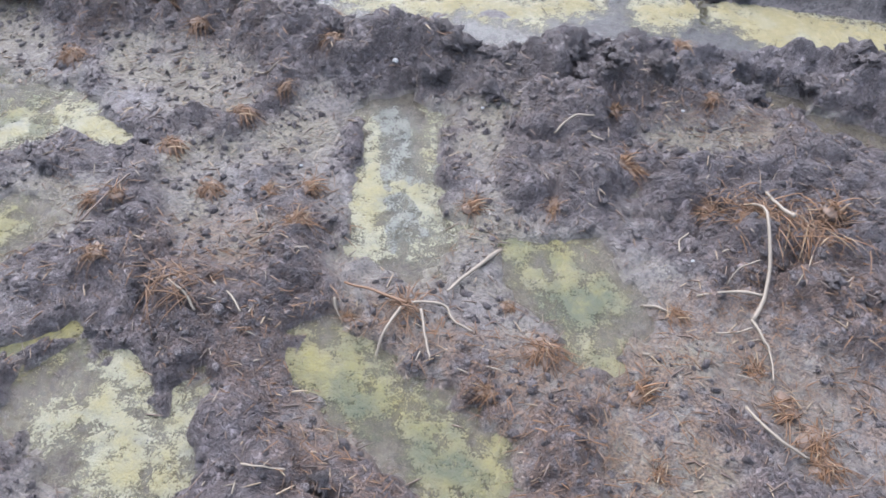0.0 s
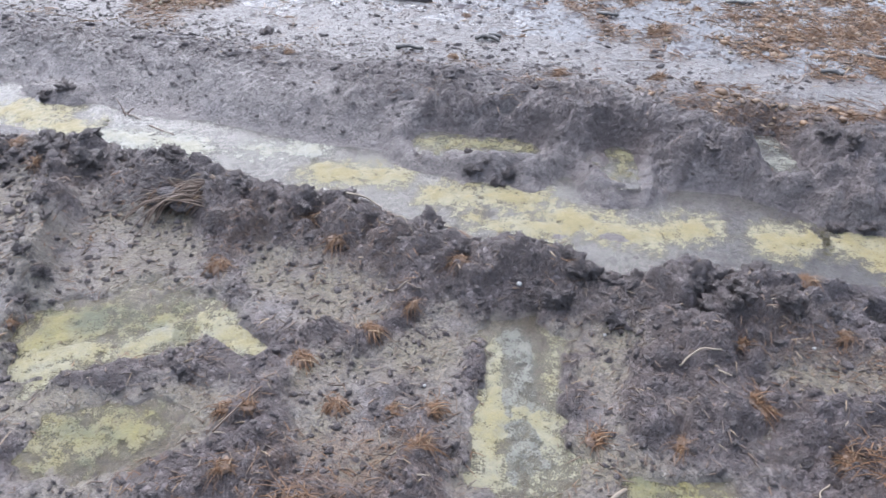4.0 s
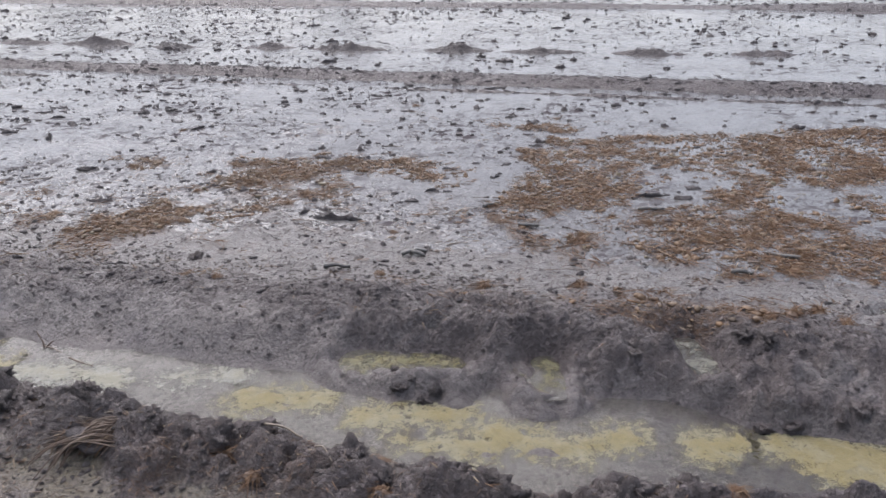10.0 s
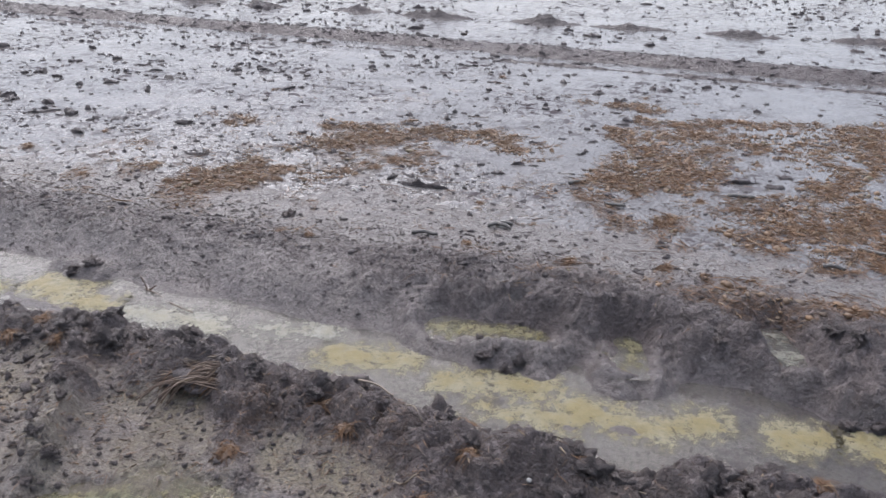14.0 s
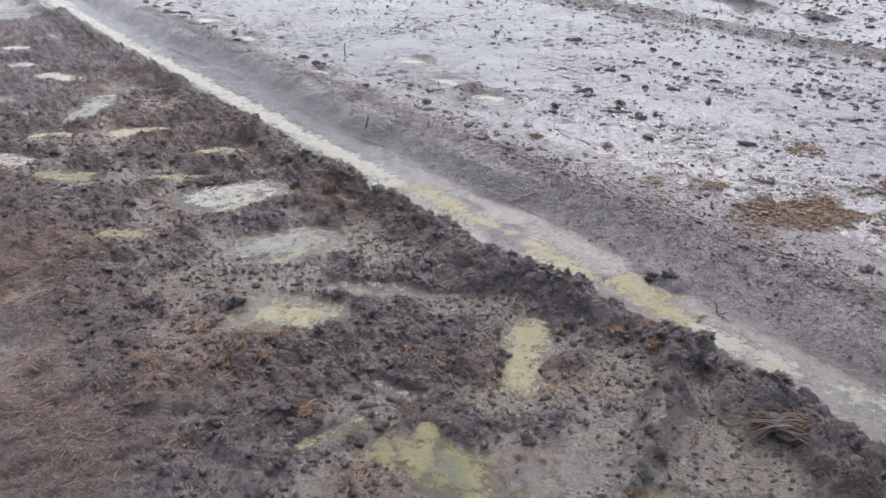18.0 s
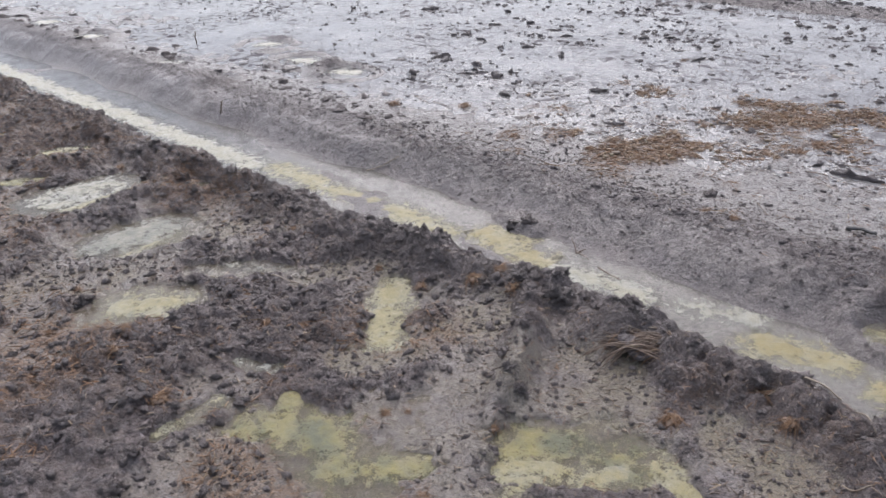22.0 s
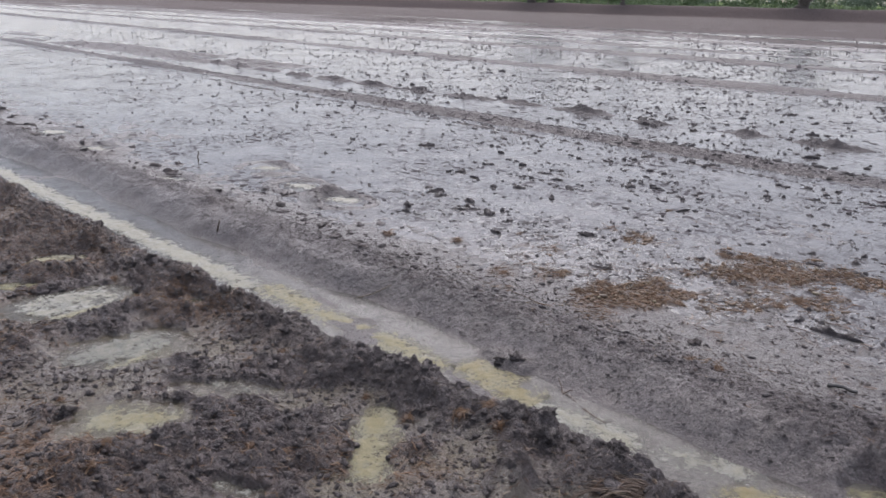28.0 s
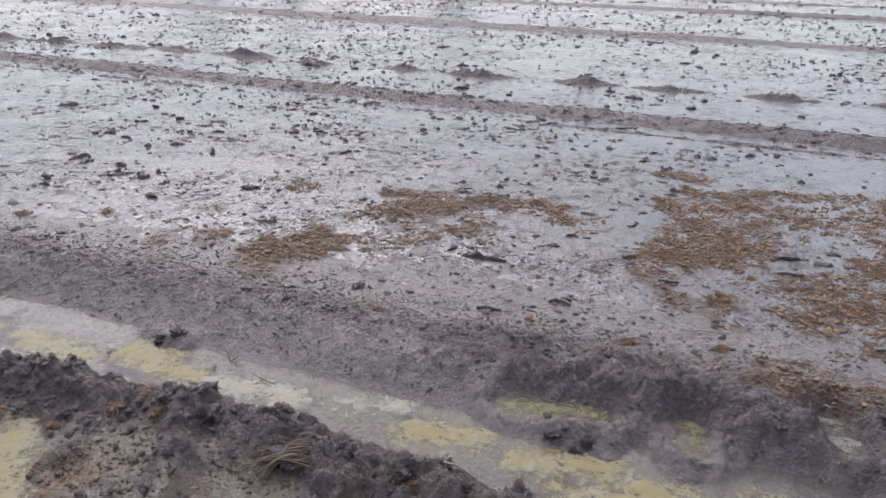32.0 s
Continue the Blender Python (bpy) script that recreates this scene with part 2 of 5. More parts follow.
ALGAE_GREEN = algae_material("algae_green", (0.165, 0.144, 0.082), (0.188, 0.160, 0.048), (0.060, 0.068, 0.034), 0.20)
# pale scum, whitened further to paint the sky mirrored in the far rut
ALGAE_PALE = algae_material("algae_pale", (0.270, 0.264, 0.232), (0.255, 0.238, 0.172), (0.18, 0.17, 0.14), 0.06)
ALGAE_GREY = algae_material("algae_grey", (0.190, 0.182, 0.155), (0.225, 0.212, 0.160), (0.080, 0.084, 0.070), 0.24)
STRAW = straw_material("rust_straw", (0.162, 0.076, 0.028), (0.058, 0.030, 0.014), (0.22, 0.15, 0.085))
STALK = straw_material("bleached_stalk", (0.215, 0.172, 0.125), (0.115, 0.088, 0.064), (0.16, 0.10, 0.065))
DARK_STRAW = straw_material("dark_straw", (0.060, 0.043, 0.034), (0.125, 0.075, 0.047), (0.26, 0.19, 0.12))


# ---- relief ----
def hashed(xi, yi, seed):
    h = (xi * 374761393 + yi * 668265263 + seed * 974634777) & 0xFFFFFFFF
    h = ((h ^ (h >> 13)) * 1274126177) & 0xFFFFFFFF
    return ((h ^ (h >> 16)) & 0xFFFF) / 65535.0


def vnoise(x, y, seed):
    x0, y0 = np.floor(x), np.floor(y)
    fx, fy = x - x0, y - y0
    fx, fy = fx * fx * (3 - 2 * fx), fy * fy * (3 - 2 * fy)
    xi, yi = x0.astype(np.int64), y0.astype(np.int64)
    a = hashed(xi, yi, seed) * (1 - fx) + hashed(xi + 1, yi, seed) * fx
    b = hashed(xi, yi + 1, seed) * (1 - fx) + hashed(xi + 1, yi + 1, seed) * fx
    return (a * (1 - fy) + b * fy) * 2 - 1


def fbm(x, y, size, octaves, seed, gain=0.5):
    """Sum of noise from features of that size downwards, about -1 to 1."""
    total, amp, norm = 0.0, 1.0, 0.0
    for k in range(octaves):
        c, s = math.cos(0.7 * k + 0.3), math.sin(0.7 * k + 0.3)
        f = 2.0 ** k / size
        total = total + amp * vnoise((x * c - y * s) * f + 17.3 * k, (x * s + y * c) * f - 9.1 * k, seed + k)
        norm += amp
        amp *= gain
    return total / norm * 1.4


def cells(x, y, size, seed):
    """Rounded lumps of that size, 0 to 1, each with its own height."""
    gx, gy = x / size, y / size
    x0, y0 = np.floor(gx).astype(np.int64), np.floor(gy).astype(np.int64)
    best = np.zeros(np.shape(gx))
    for i in (-1, 0, 1):
        for j in (-1, 0, 1):
            cx, cy = x0 + i, y0 + j
            a, b = hashed(cx, cy, seed), hashed(cx, cy, seed + 1)
            d2 = (gx - cx - a) ** 2 + (gy - cy - b) ** 2
            h = 0.35 + 0.65 * hashed(cx, cy, seed + 2)
            best = np.maximum(best, h * np.sqrt(np.clip(1 - d2 / (0.3 + 0.5 * h), 0, 1)))
    return best


def step(a, b, v):
    t = np.clip((v - a) / (b - a), 0, 1)
    return t * t * (3 - 2 * t)


def capsule(x, y, c):
    """Distance to the edge of a rounded stroke (x0, y0, x1, y1, radius)."""
    x0, y0, x1, y1, r = c
    dx, dy = x1 - x0, y1 - y0
    t = np.clip(((x - x0) * dx + (y - y0) * dy) / (dx * dx + dy * dy + 1e-9), 0, 1)
    return np.hypot(x - x0 - t * dx, y - y0 - t * dy) - r


NEAR_LEVEL, RUT_LEVEL = -0.024, -0.105

# scum that floats in the prints of the near strip: strokes x0, y0, x1, y1, radius; moss: strokes where it turns dark green
NEAR_MATS = []


def scum(material, *strokes, moss=(), thick=0.36):
    NEAR_MATS.append((material, strokes, moss, thick))


scum(ALGAE_GREY, (0.59, 1.85, 0.70, 1.50, 0.070), thick=0.20)
scum(ALGAE, (0.545, 1.82, 0.59, 1.62, 0.030), (0.59, 1.62, 0.63, 1.44, 0.042), (0.68, 1.90, 0.71, 1.72, 0.024), (0.66, 1.64, 0.74, 1.57, 0.040), (0.68, 1.50, 0.72, 1.48, 0.020), thick=0.44)
scum(ALGAE_GREEN, (0.62, 1.11, 0.78, 1.06, 0.048), (0.78, 1.06, 0.95, 0.94, 0.040), (0.66, 1.14, 0.70, 1.10, 0.035), moss=((0.71, 1.05, 0.77, 0.98, 0.03), (0.86, 0.97, 0.92, 0.955, 0.03)), thick=0.46)
scum(ALGAE_GREEN, (0.94, 1.50, 1.02, 1.41, 0.028), (1.02, 1.41, 1.14, 1.26, 0.022), (1.13, 1.26, 1.19, 1.24, 0.028), (1.04, 1.53, 1.07, 1.43, 0.024), (1.08, 1.36, 1.14, 1.40, 0.040), moss=((1.06, 1.35, 1.15, 1.40, 0.05),), thick=0.40)
scum(ALGAE, (0.18, 0.89, 0.27, 0.94, 0.032), (0.27, 0.94, 0.35, 0.87, 0.042), (0.35, 0.87, 0.39, 0.79, 0.048), (0.26, 1.03, 0.32, 0.98, 0.028), (0.40, 1.00, 0.42, 0.88, 0.032), (0.42, 0.88, 0.43, 0.79, 0.042), thick=0.42)
scum(ALGAE_GREEN, (-0.21, 0.86, -0.08, 0.925, 0.022), (-0.08, 0.925, 0.13, 1.08, 0.018), thick=0.5)
scum(ALGAE_GREEN, (-0.58, 1.52, -0.34, 1.68, 0.085), (-0.30, 1.60, -0.24, 1.66, 0.05), moss=((-0.52, 1.60, -0.42, 1.66, 0.05),), thick=0.30)
scum(ALGAE, (-0.55, 1.38, -0.44, 1.49, 0.045), (-0.44, 1.49, -0.36, 1.52, 0.035), (-0.36, 1.51, -0.29, 1.62, 0.036), (-0.24, 1.69, -0.04, 1.62, 0.040), (-0.40, 1.66, -0.33, 1.70, 0.02), thick=0.42)
scum(ALGAE_GREEN, (-0.31, 1.235, -0.17, 1.285, 0.042), thick=0.50)
scum(ALGAE, (-1.66, 1.95, -1.45, 1.72, 0.065), (-1.45, 1.72, -1.36, 1.63, 0.060), thick=0.46)
scum(ALGAE_GREEN, (-1.29, 1.03, -1.08, 1.13, 0.075), (-1.08, 1.13, -0.92, 1.06, 0.055), (-1.33, 1.18, -1.25, 1.10, 0.045), (-0.88, 1.12, -0.76, 1.22, 0.045), moss=((-1.16, 1.12, -1.04, 1.10, 0.04),), thick=0.40)
scum(ALGAE, (-1.50, 0.78, -1.51, 1.00, 0.030), thick=0.10)
scum(ALGAE_PALE, (-1.66, 1.19, -1.54, 1.23, 0.030), thick=0.20)
scum(ALGAE, (-2.39, 1.09, -2.28, 1.22, 0.075), thick=0.46)
scum(ALGAE_GREY, (-3.03, 1.36, -3.00, 1.55, 0.13), thick=0.34)
scum(ALGAE, (-2.85, 1.34, -2.89, 1.58, 0.030), thick=0.46)
scum(ALGAE_PALE, (-3.84, 1.42, -3.80, 1.62, 0.17), thick=0.28)
scum(ALGAE, (-3.61, 1.36, -3.66, 1.64, 0.030), thick=0.46)
scum(ALGAE_GREY, (-2.35, 1.60, -2.18, 1.72, 0.045), thick=0.16)
scum(ALGAE_GREEN, (-3.68, 0.76, -3.60, 0.86, 0.070))
scum(ALGAE, (-5.45, 1.36, -5.38, 1.58, 0.11))
scum(ALGAE, (-4.66, 1.68, -4.60, 1.80, 0.11))
scum(ALGAE_GREEN, (-4.82, 0.74, -4.68, 0.86, 0.10))
scum(ALGAE_GREEN, (-4.40, 1.23, -4.24, 1.46, 0.055), thick=0.5)
scum(ALGAE_GREY, (-6.60, 1.54, -6.01, 1.17, 0.110))
scum(ALGAE_PALE, (-7.70, 1.33, -7.40, 1.44, 0.140))
scum(ALGAE_PALE, (-9.25, 1.30, -9.10, 1.42, 0.150))
scum(ALGAE_PALE, (-8.40, 1.20, -8.25, 1.28, 0.100))
scum(ALGAE_PALE, (-5.36, 0.52, -5.20, 0.62, 0.100))
scum(ALGAE, (-5.72, 0.86, -5.66, 0.98, 0.100))
scum(ALGAE_GREEN, (-3.36, 2.02, -3.30, 2.08, 0.070), thick=0.24)
scum(ALGAE_PALE, (-13.9, 1.60, -13.5, 1.74, 0.280))
scum(ALGAE_PALE, (-10.9, 1.00, -10.6, 1.10, 0.220))
# hollows with murky water, wider than the scum in them
BEDS = [
    (0.59, 1.87, 0.70, 1.47, 0.095), (0.99, 1.47, 1.15, 1.30, 0.065), (1.10, 1.52, 1.17, 1.35, 0.055), (0.64, 1.13, 0.95, 0.93, 0.065), (0.16, 0.95, 0.40, 0.85, 0.085),
    (-0.52, 1.47, -0.30, 1.64, 0.11), (-0.30, 1.24, -0.17, 1.29, 0.07), (1.48, 2.22, 1.60, 2.18, 0.04), (1.66, 2.12, 1.85, 2.06, 0.04),
    (-2.42, 1.08, -2.25, 1.25, 0.11), (-3.04, 1.36, -2.97, 1.58, 0.17), (-3.84, 1.42, -3.78, 1.64, 0.22), (-2.46, 1.45, -2.15, 1.72, 0.05), (-1.25, 1.10, -0.85, 1.10, 0.10),
]
# wet flats where the mud is trodden smooth
FLATS = [
    (0.17, 1.58, 0.32, 1.40, 0.09), (0.28, 1.62, 0.40, 1.76, 0.07), (0.40, 1.86, 0.85, 1.98, 0.06), (0.77, 2.04, 0.76, 2.20, 0.05), (1.28, 2.00, 1.45, 2.02, 0.08),
    (0.83, 1.80, 0.86, 1.45, 0.05), (-0.62, 2.00, -0.40, 1.75, 0.10), (-0.1, 1.95, 0.15, 1.85, 0.07), (-0.45, 1.30, -0.1, 1.36, 0.05),
    (-1.10, 1.95, -1.25, 2.10, 0.09), (-1.35, 1.45, -1.20, 1.75, 0.07), (-1.95, 1.75, -1.75, 2.05, 0.08), (-2.7, 1.1, -2.9, 0.85, 0.10), (-2.75, 1.75, -2.55, 1.95, 0.07), (1.25, 1.30, 1.30, 1.05, 0.06),
]
# scum in the wheel rut
RUT_MATS = [
    (ALGAE_RUT, [(-0.31, 2.60, -0.10, 2.67, 0.065)]),
    (ALGAE_RUT, [(0.13, 2.60, 0.44, 2.68, 0.042), (0.30, 2.49, 0.55, 2.53, 0.040), (0.55, 2.60, 0.84, 2.57, 0.045), (0.84, 2.57, 1.01, 2.66, 0.042)]),
    (ALGAE_RUT, [(1.22, 2.67, 1.34, 2.72, 0.042)]),
    (ALGAE_RUT, [(1.48, 2.73, 1.95, 2.71, 0.080), (1.60, 2.67, 2.00, 2.60, 0.070)]),
    (ALGAE_PALE, [(-0.71, 2.69, -0.43, 2.76, 0.022)]),
    (ALGAE_PALE, [(-1.30, 2.62, -0.88, 2.63, 0.045)]),
    (ALGAE_RUT, [(-1.76, 2.70, -1.62, 2.68, 0.075), (-1.62, 2.62, -1.37, 2.63, 0.05)]),
    (ALGAE, [(-2.35, 2.60, -1.96, 2.58, 0.050)]),
    (ALGAE, [(-3.45, 2.58, -3.0, 2.60, 0.060), (-3.0, 2.56, -2.60, 2.60, 0.045)]),
]
# pockets in the bank beyond the rut, with their own water level
BANK_MATS = [
    (ALGAE_GREEN, -0.066, [(0.00, 2.90, 0.34, 2.95, 0.050)]),
    (ALGAE_GREEN, -0.066, [(0.68, 3.02, 0.72, 2.88, 0.045)]),
    (ALGAE_GREY, -0.040, [(1.19, 3.24, 1.25, 3.06, 0.036)]),
    (ALGAE_GREY, 0.002, [(2.00, 3.56, 2.12, 3.60, 0.050)]),
]
FIELD_PRINTS = [(-5.24, 4.14, 0.16), (-4.60, 4.09, 0.15), (-5.34, 3.30, 0.14), (-6.25, 3.38, 0.15), (-6.11, 4.36, 0.16), (-8.2, 3.5, 0.2), (-9.6, 3.6, 0.2)]
EDGE_X = [-60, -8, -3, -1.9, -1.2, -0.5, 0.0, 0.6, 1.1, 1.5, 2.2, 8]
EDGE_Y = [2.22, 2.22, 2.22, 2.26, 2.36, 2.33, 2.26, 2.22, 2.23, 2.34, 2.43, 2.5]


def drift(x):
    """The rut and its banks bend a little to the field far along."""
    return np.maximum(0, -x - 9) * 0.03


def blob(x, y, cx, cy, rx, ry):
    return np.exp(-((x - cx) / rx) ** 2 - ((y - cy) / ry) ** 2)


def litter_mask(x, y):
    """Where rotting straw lies thick: a dense bed with a ragged edge, and looser drifts round it."""
    n = fbm(x, y, 0.34, 4, 61, 0.65)
    u = x - 0.18 + 0.22 * n
    bed = step(-0.06, 0.10, u) * step(6.12, 5.86, y - 0.30 * x + 0.25 * n) * step(4.45, 4.95, y - 0.16 * x + 0.5 * n)
    m = 1.35 * bed + 0.88 * blob(x, y, 1.6, 4.35, 1.2, 0.52) + 0.80 * blob(x, y, -1.15, 5.08, 1.1, 0.40) + 0.92 * blob(x, y, -1.75, 4.0, 0.90, 0.48)
    m = m + 0.6 * blob(x, y, 0.7, 3.36, 0.9, 0.15) + 0.7 * blob(x, y, 2.6, 4.4, 0.8, 0.6) + 0.35 * blob(x, y, 0.2, 6.4, 0.5, 0.2)
    near = step(2.25, 2.0, y) * (0.12 + 0.55 * step(-0.1, 0.45, fbm(x, y, 0.6, 3, 67)))
    near = near + 0.6 * blob(x, y, -5.0, 0.2, 1.6, 0.6) * step(2.2, 1.8, y) + 0.35 * blob(x, y, -2.3, 0.8, 0.7, 0.35) + 0.4 * blob(x, y, -3.3, 1.95, 0.8, 0.2)
    return np.clip((m + 1.15 * n) * step(0.05, 0.3, m) - 0.15 * (y > 3) + near, 0, 1) * step(60, 12, y)


def relief(x, y):
    """Height of the mud, and the shares of silt, litter, olive film and dry earth on it."""
    x, y = np.asarray(x, float), np.asarray(y, float)
    v = y - drift(x)
    edge = np.interp(x, EDGE_X, EDGE_Y) + 0.05 * fbm(x, y, 0.35, 3, 5)
    far = step(14, 5, y)
    # near strip of trodden clods
    lumps = fbm(x, y, 0.26, 5, 11, 0.6)
    crumbs = fbm(x, y, 0.07, 3, 21, 0.6)
    clods, bits = np.zeros_like(x), np.zeros_like(x)
    at = (y < 3.7) & (np.abs(x + 3) < 8)
    wx, wy = x[at] + 0.02 * crumbs[at], y[at] + 0.02 * lumps[at]
    clods[at] = cells(wx, wy, 0.085, 101)
    bits[at] = cells(wx, wy, 0.036, 107)
    heaps = np.zeros_like(x)
    heaps[at] = cells(wx, wy, 0.19, 113)
    broken = step(-0.55, 0.15, fbm(x, y, 0.42, 4, 41, 0.6))
    flat = np.zeros_like(x)
    for c in FLATS:
        flat = np.maximum(flat, step(0.09, -0.03, capsule(x, y, c) + 0.06 * lumps))
    broken = broken * (1 - 0.9 * flat)
    strip = -0.013 + 0.010 * fbm(x, y, 0.9, 2, 31) + 0.012 * (1 - flat) * fbm(x, y, 0.34, 3, 33) + (0.004 + 0.012 * broken) * lumps + (0.0022 + 0.007 * broken) * crumbs + broken * (0.040 * heaps + 0.056 * clods + 0.034 * bits - 0.026) + (1 - broken) * 0.010 * bits
    strip = strip * (1 - 0.6 * flat) - 0.6 * flat * 0.014
    ridge = np.exp(-((v - edge + 0.15) / 0.13) ** 2)
    strip = strip + ridge * (0.038 + 0.032 * np.abs(lumps) + 0.014 * crumbs + 0.022 * clods + 0.014 * bits)
    strip = strip + 0.070 * np.exp(-(capsule(x, y, (-0.95, 1.98, -0.62, 1.40, 0.0)) / 0.06) ** 2) * (1 + 0.8 * lumps + 0.4 * clods)
    smooth = 1 - broken
    hollow = np.zeros_like(x)
    low = y < 2.5
    lx, ly, ll, lc, lr = x[low], y[low], lumps[low], bits[low], crumbs[low]
    hl, rim = np.zeros_like(lx), np.zeros_like(lx)
    for c in [c for _, strokes, _, _ in NEAR_MATS for c in strokes] + BEDS:
        d = capsule(lx, ly, c)
        rim = np.maximum(rim, step(0.13, 0.05, d))
        hl = np.maximum(hl, np.maximum(step(min(0.11, 0.03 + 0.8 * c[4]), -0.01, d + 0.05 * ll + 0.05 * lc + 0.03 * lr), step(0.02, -0.02, d + 0.015 * ll)))
    hollow[low] = hl
    strip[low] = strip[low] - rim * 0.6 * np.maximum(strip[low] + 0.012, 0)
    strip = strip * (1 - hollow) + (-0.046 + 0.006 * crumbs) * hollow
    # the rut, its smooth far slope, and the flooded field
    floor_z = -0.121 + 0.022 * fbm(x, y * 2.2, 0.6, 4, 51) + 0.004 * crumbs
    rough = step(-0.6, 0.3, x + 0.3 * lumps)
    foot = 2.78 + 0.10 * fbm(x, y, 0.7, 3, 53)
    rise = step(foot, foot + 0.33 - 0.06 * rough, v)
    shoulder = 0.024 * np.exp(-((v - 3.20) / 0.17) ** 2) * (1 + 0.6 * fbm(x, y, 0.5, 3, 55))
    wide = np.where(y > 9, 0.6, 1.0)
    wetness = step(3.2, 5.5, v + 0.25 * x * step(0.0, 2.0, x))
    field = 0.001 - 0.012 * wetness + 0.012 * step(4.0, 3.4, v) + 0.008 * fbm(x, y, 1.6, 3, 71) + 0.010 * far * fbm(x, y, 0.12, 4, 81, 0.7) * wide
    field = field + 0.014 * rough * step(3.9, 3.1, v) * (0.6 + lumps)
    field = field + 0.010 * litter_mask(x, y) * far * (0.6 + lumps)
    for px, py, r in FIELD_PRINTS:
        d = np.hypot((x - px) * 0.75, y - py) / r
        field = field - 0.04 * np.exp(-d ** 4) + 0.032 * np.exp(-((d - 1.5) / 0.4) ** 2) * (0.8 + lumps)
    # tracks of tractor wheels that run along the field
    wheel = np.zeros_like(x)
    dark_band = np.exp(-((y - 11.0) / 0.9) ** 4) * step(-13, -16.5, x + fbm(x, y, 1.2, 3, 99)) * step(-0.4, 0.1, fbm(x * 0.4, y, 0.7, 3, 103))
    field = field + 0.05 * dark_band * (0.6 + 0.6 * fbm(x, y, 0.4, 4, 105, 0.65))
    for y0, slope, w, h in ((7.95, -0.045, 1.0, 0.080), (15.4, -0.06, 1.3, 0.095), (21.6, -0.045, 1.4, 0.085), (25.5, -0.05, 1.6, 0.06), (31.0, -0.03, 1.6, 0.05)):
        u = (y - y0 - slope * x) / w
        on = 0.8 + 0.35 * fbm(x, y * 0.3, 3.0, 2, int(y0))
        field = field + h * on * (np.exp(-((u - 0.36) / 0.22) ** 2) + 0.28 * np.exp(-((u + 0.22) / 0.06) ** 2))
        band = np.exp(-((u - 0.05) / 0.45) ** 4)
        wheel = np.maximum(wheel, band * on)
        field = field + 0.016 * band * fbm(x, y, 0.25, 3, 97, 0.7)
        field = field - 0.050 * np.exp(-((u + 0.05) / 0.10) ** 2) - 0.030 * np.exp(-((u + 0.34) / 0.06) ** 2)
    field = field + (0.035 + 0.05 * fbm(x / 9, y, 1.3, 3, 95)) * step(25, 40, y) + 0.03 * step(46, 58, y)
    bank = floor_z * (1 - rise) + (field + shoulder) * rise
    island = np.exp(-(capsule(x, y, (0.12, 2.84, 0.40, 2.80, 0.0)) / 0.07) ** 2) + np.exp(-(capsule(x, y, (1.42, 2.86, 2.1, 2.90, 0.0)) / 0.06) ** 2)
    island = island + 0.8 * np.exp(-(capsule(x, y, (-1.85, 2.86, -1.62, 2.84, 0.0)) / 0.06) ** 2)
    bank = bank + island * (0.045 + 0.04 * lumps + 0.02 * crumbs + 0.025 * clods)
    bank = bank + rough * rise * step(3.6, 3.0, v) * (0.030 * lumps + 0.012 * crumbs + 0.046 * clods + 0.026 * bits - 0.028)
    bank = bank + (1 - rough) * rise * step(3.6, 2.9, v) * (0.010 * bits + 0.007 * crumbs) + (1 - rough) * 0.02 * clods * np.exp(-((v - 3.22) / 0.12) ** 2)
    for _, level, strokes in BANK_MATS:
        for c in strokes:
            h = step(0.17, -0.01, capsule(x, y, c) + 0.02 * lumps)
            bank = bank * (1 - h) + (level - 0.012) * h + (0.035 * clods + 0.02 * bits) * 4 * h * (1 - h)
            rim = step(0.12, 0.05, capsule(x, y, c) + 0.05 * lumps) * (1 - h)
            bank = np.maximum(bank, bank + (level + 0.008 + 0.03 * clods + 0.012 * bits - bank) * rim)
    side = step(edge - 0.03, edge + 0.07, v)
    z = strip * (1 - side) + bank * side
    # bank of earth at the far end of the field, green land behind it
    z = z + 1.0 * step(76.4, 78.6, y) * (1 + 0.08 * fbm(x, y, 4, 3, 91)) - 0.3 * step(81.5, 83.5, y)
    silt = (1 - side) * np.clip(hollow * 0.30 + 0.5 * smooth, 0, 1)
    silt = silt + side * (0.12 * (1 - rise) + rise * np.clip(0.95 - 22 * (field - 0.012), 0.25, 1.0) * step(2.9, 3.3, v))
    olive = (1 - side) * np.clip(0.9 * hollow + 0.6 * smooth + 0.6 * flat, 0, 1)
    olive = olive + side * (0.14 * (1 - rise) + 0.08 * rise * step(4.2, 3.3, v))
    litter = litter_mask(x, y) * (1 - hollow * (1 - side)) * np.where(side > 0.5, rise, 1)
    dry = 0.85 * step(25, 42, y + 7 * fbm(x / 6, y, 3, 2, 93)) + 0.65 * step(75.5, 76.5, y)
    pieces = np.clip(0.25 + 0.75 * clods + 0.5 * bits + 0.3 * crumbs, 0, 1)
    rubble = (1 - side) * np.clip(broken * pieces + ridge * (0.35 + 0.6 * pieces), 0, 1) * (1 - hollow)
    slope = rough * step(3.7, 3.1, v) * (0.05 + 0.5 * pieces) * step(-0.4, 0.2, fbm(x, y, 0.35, 3, 57) + 0.1)
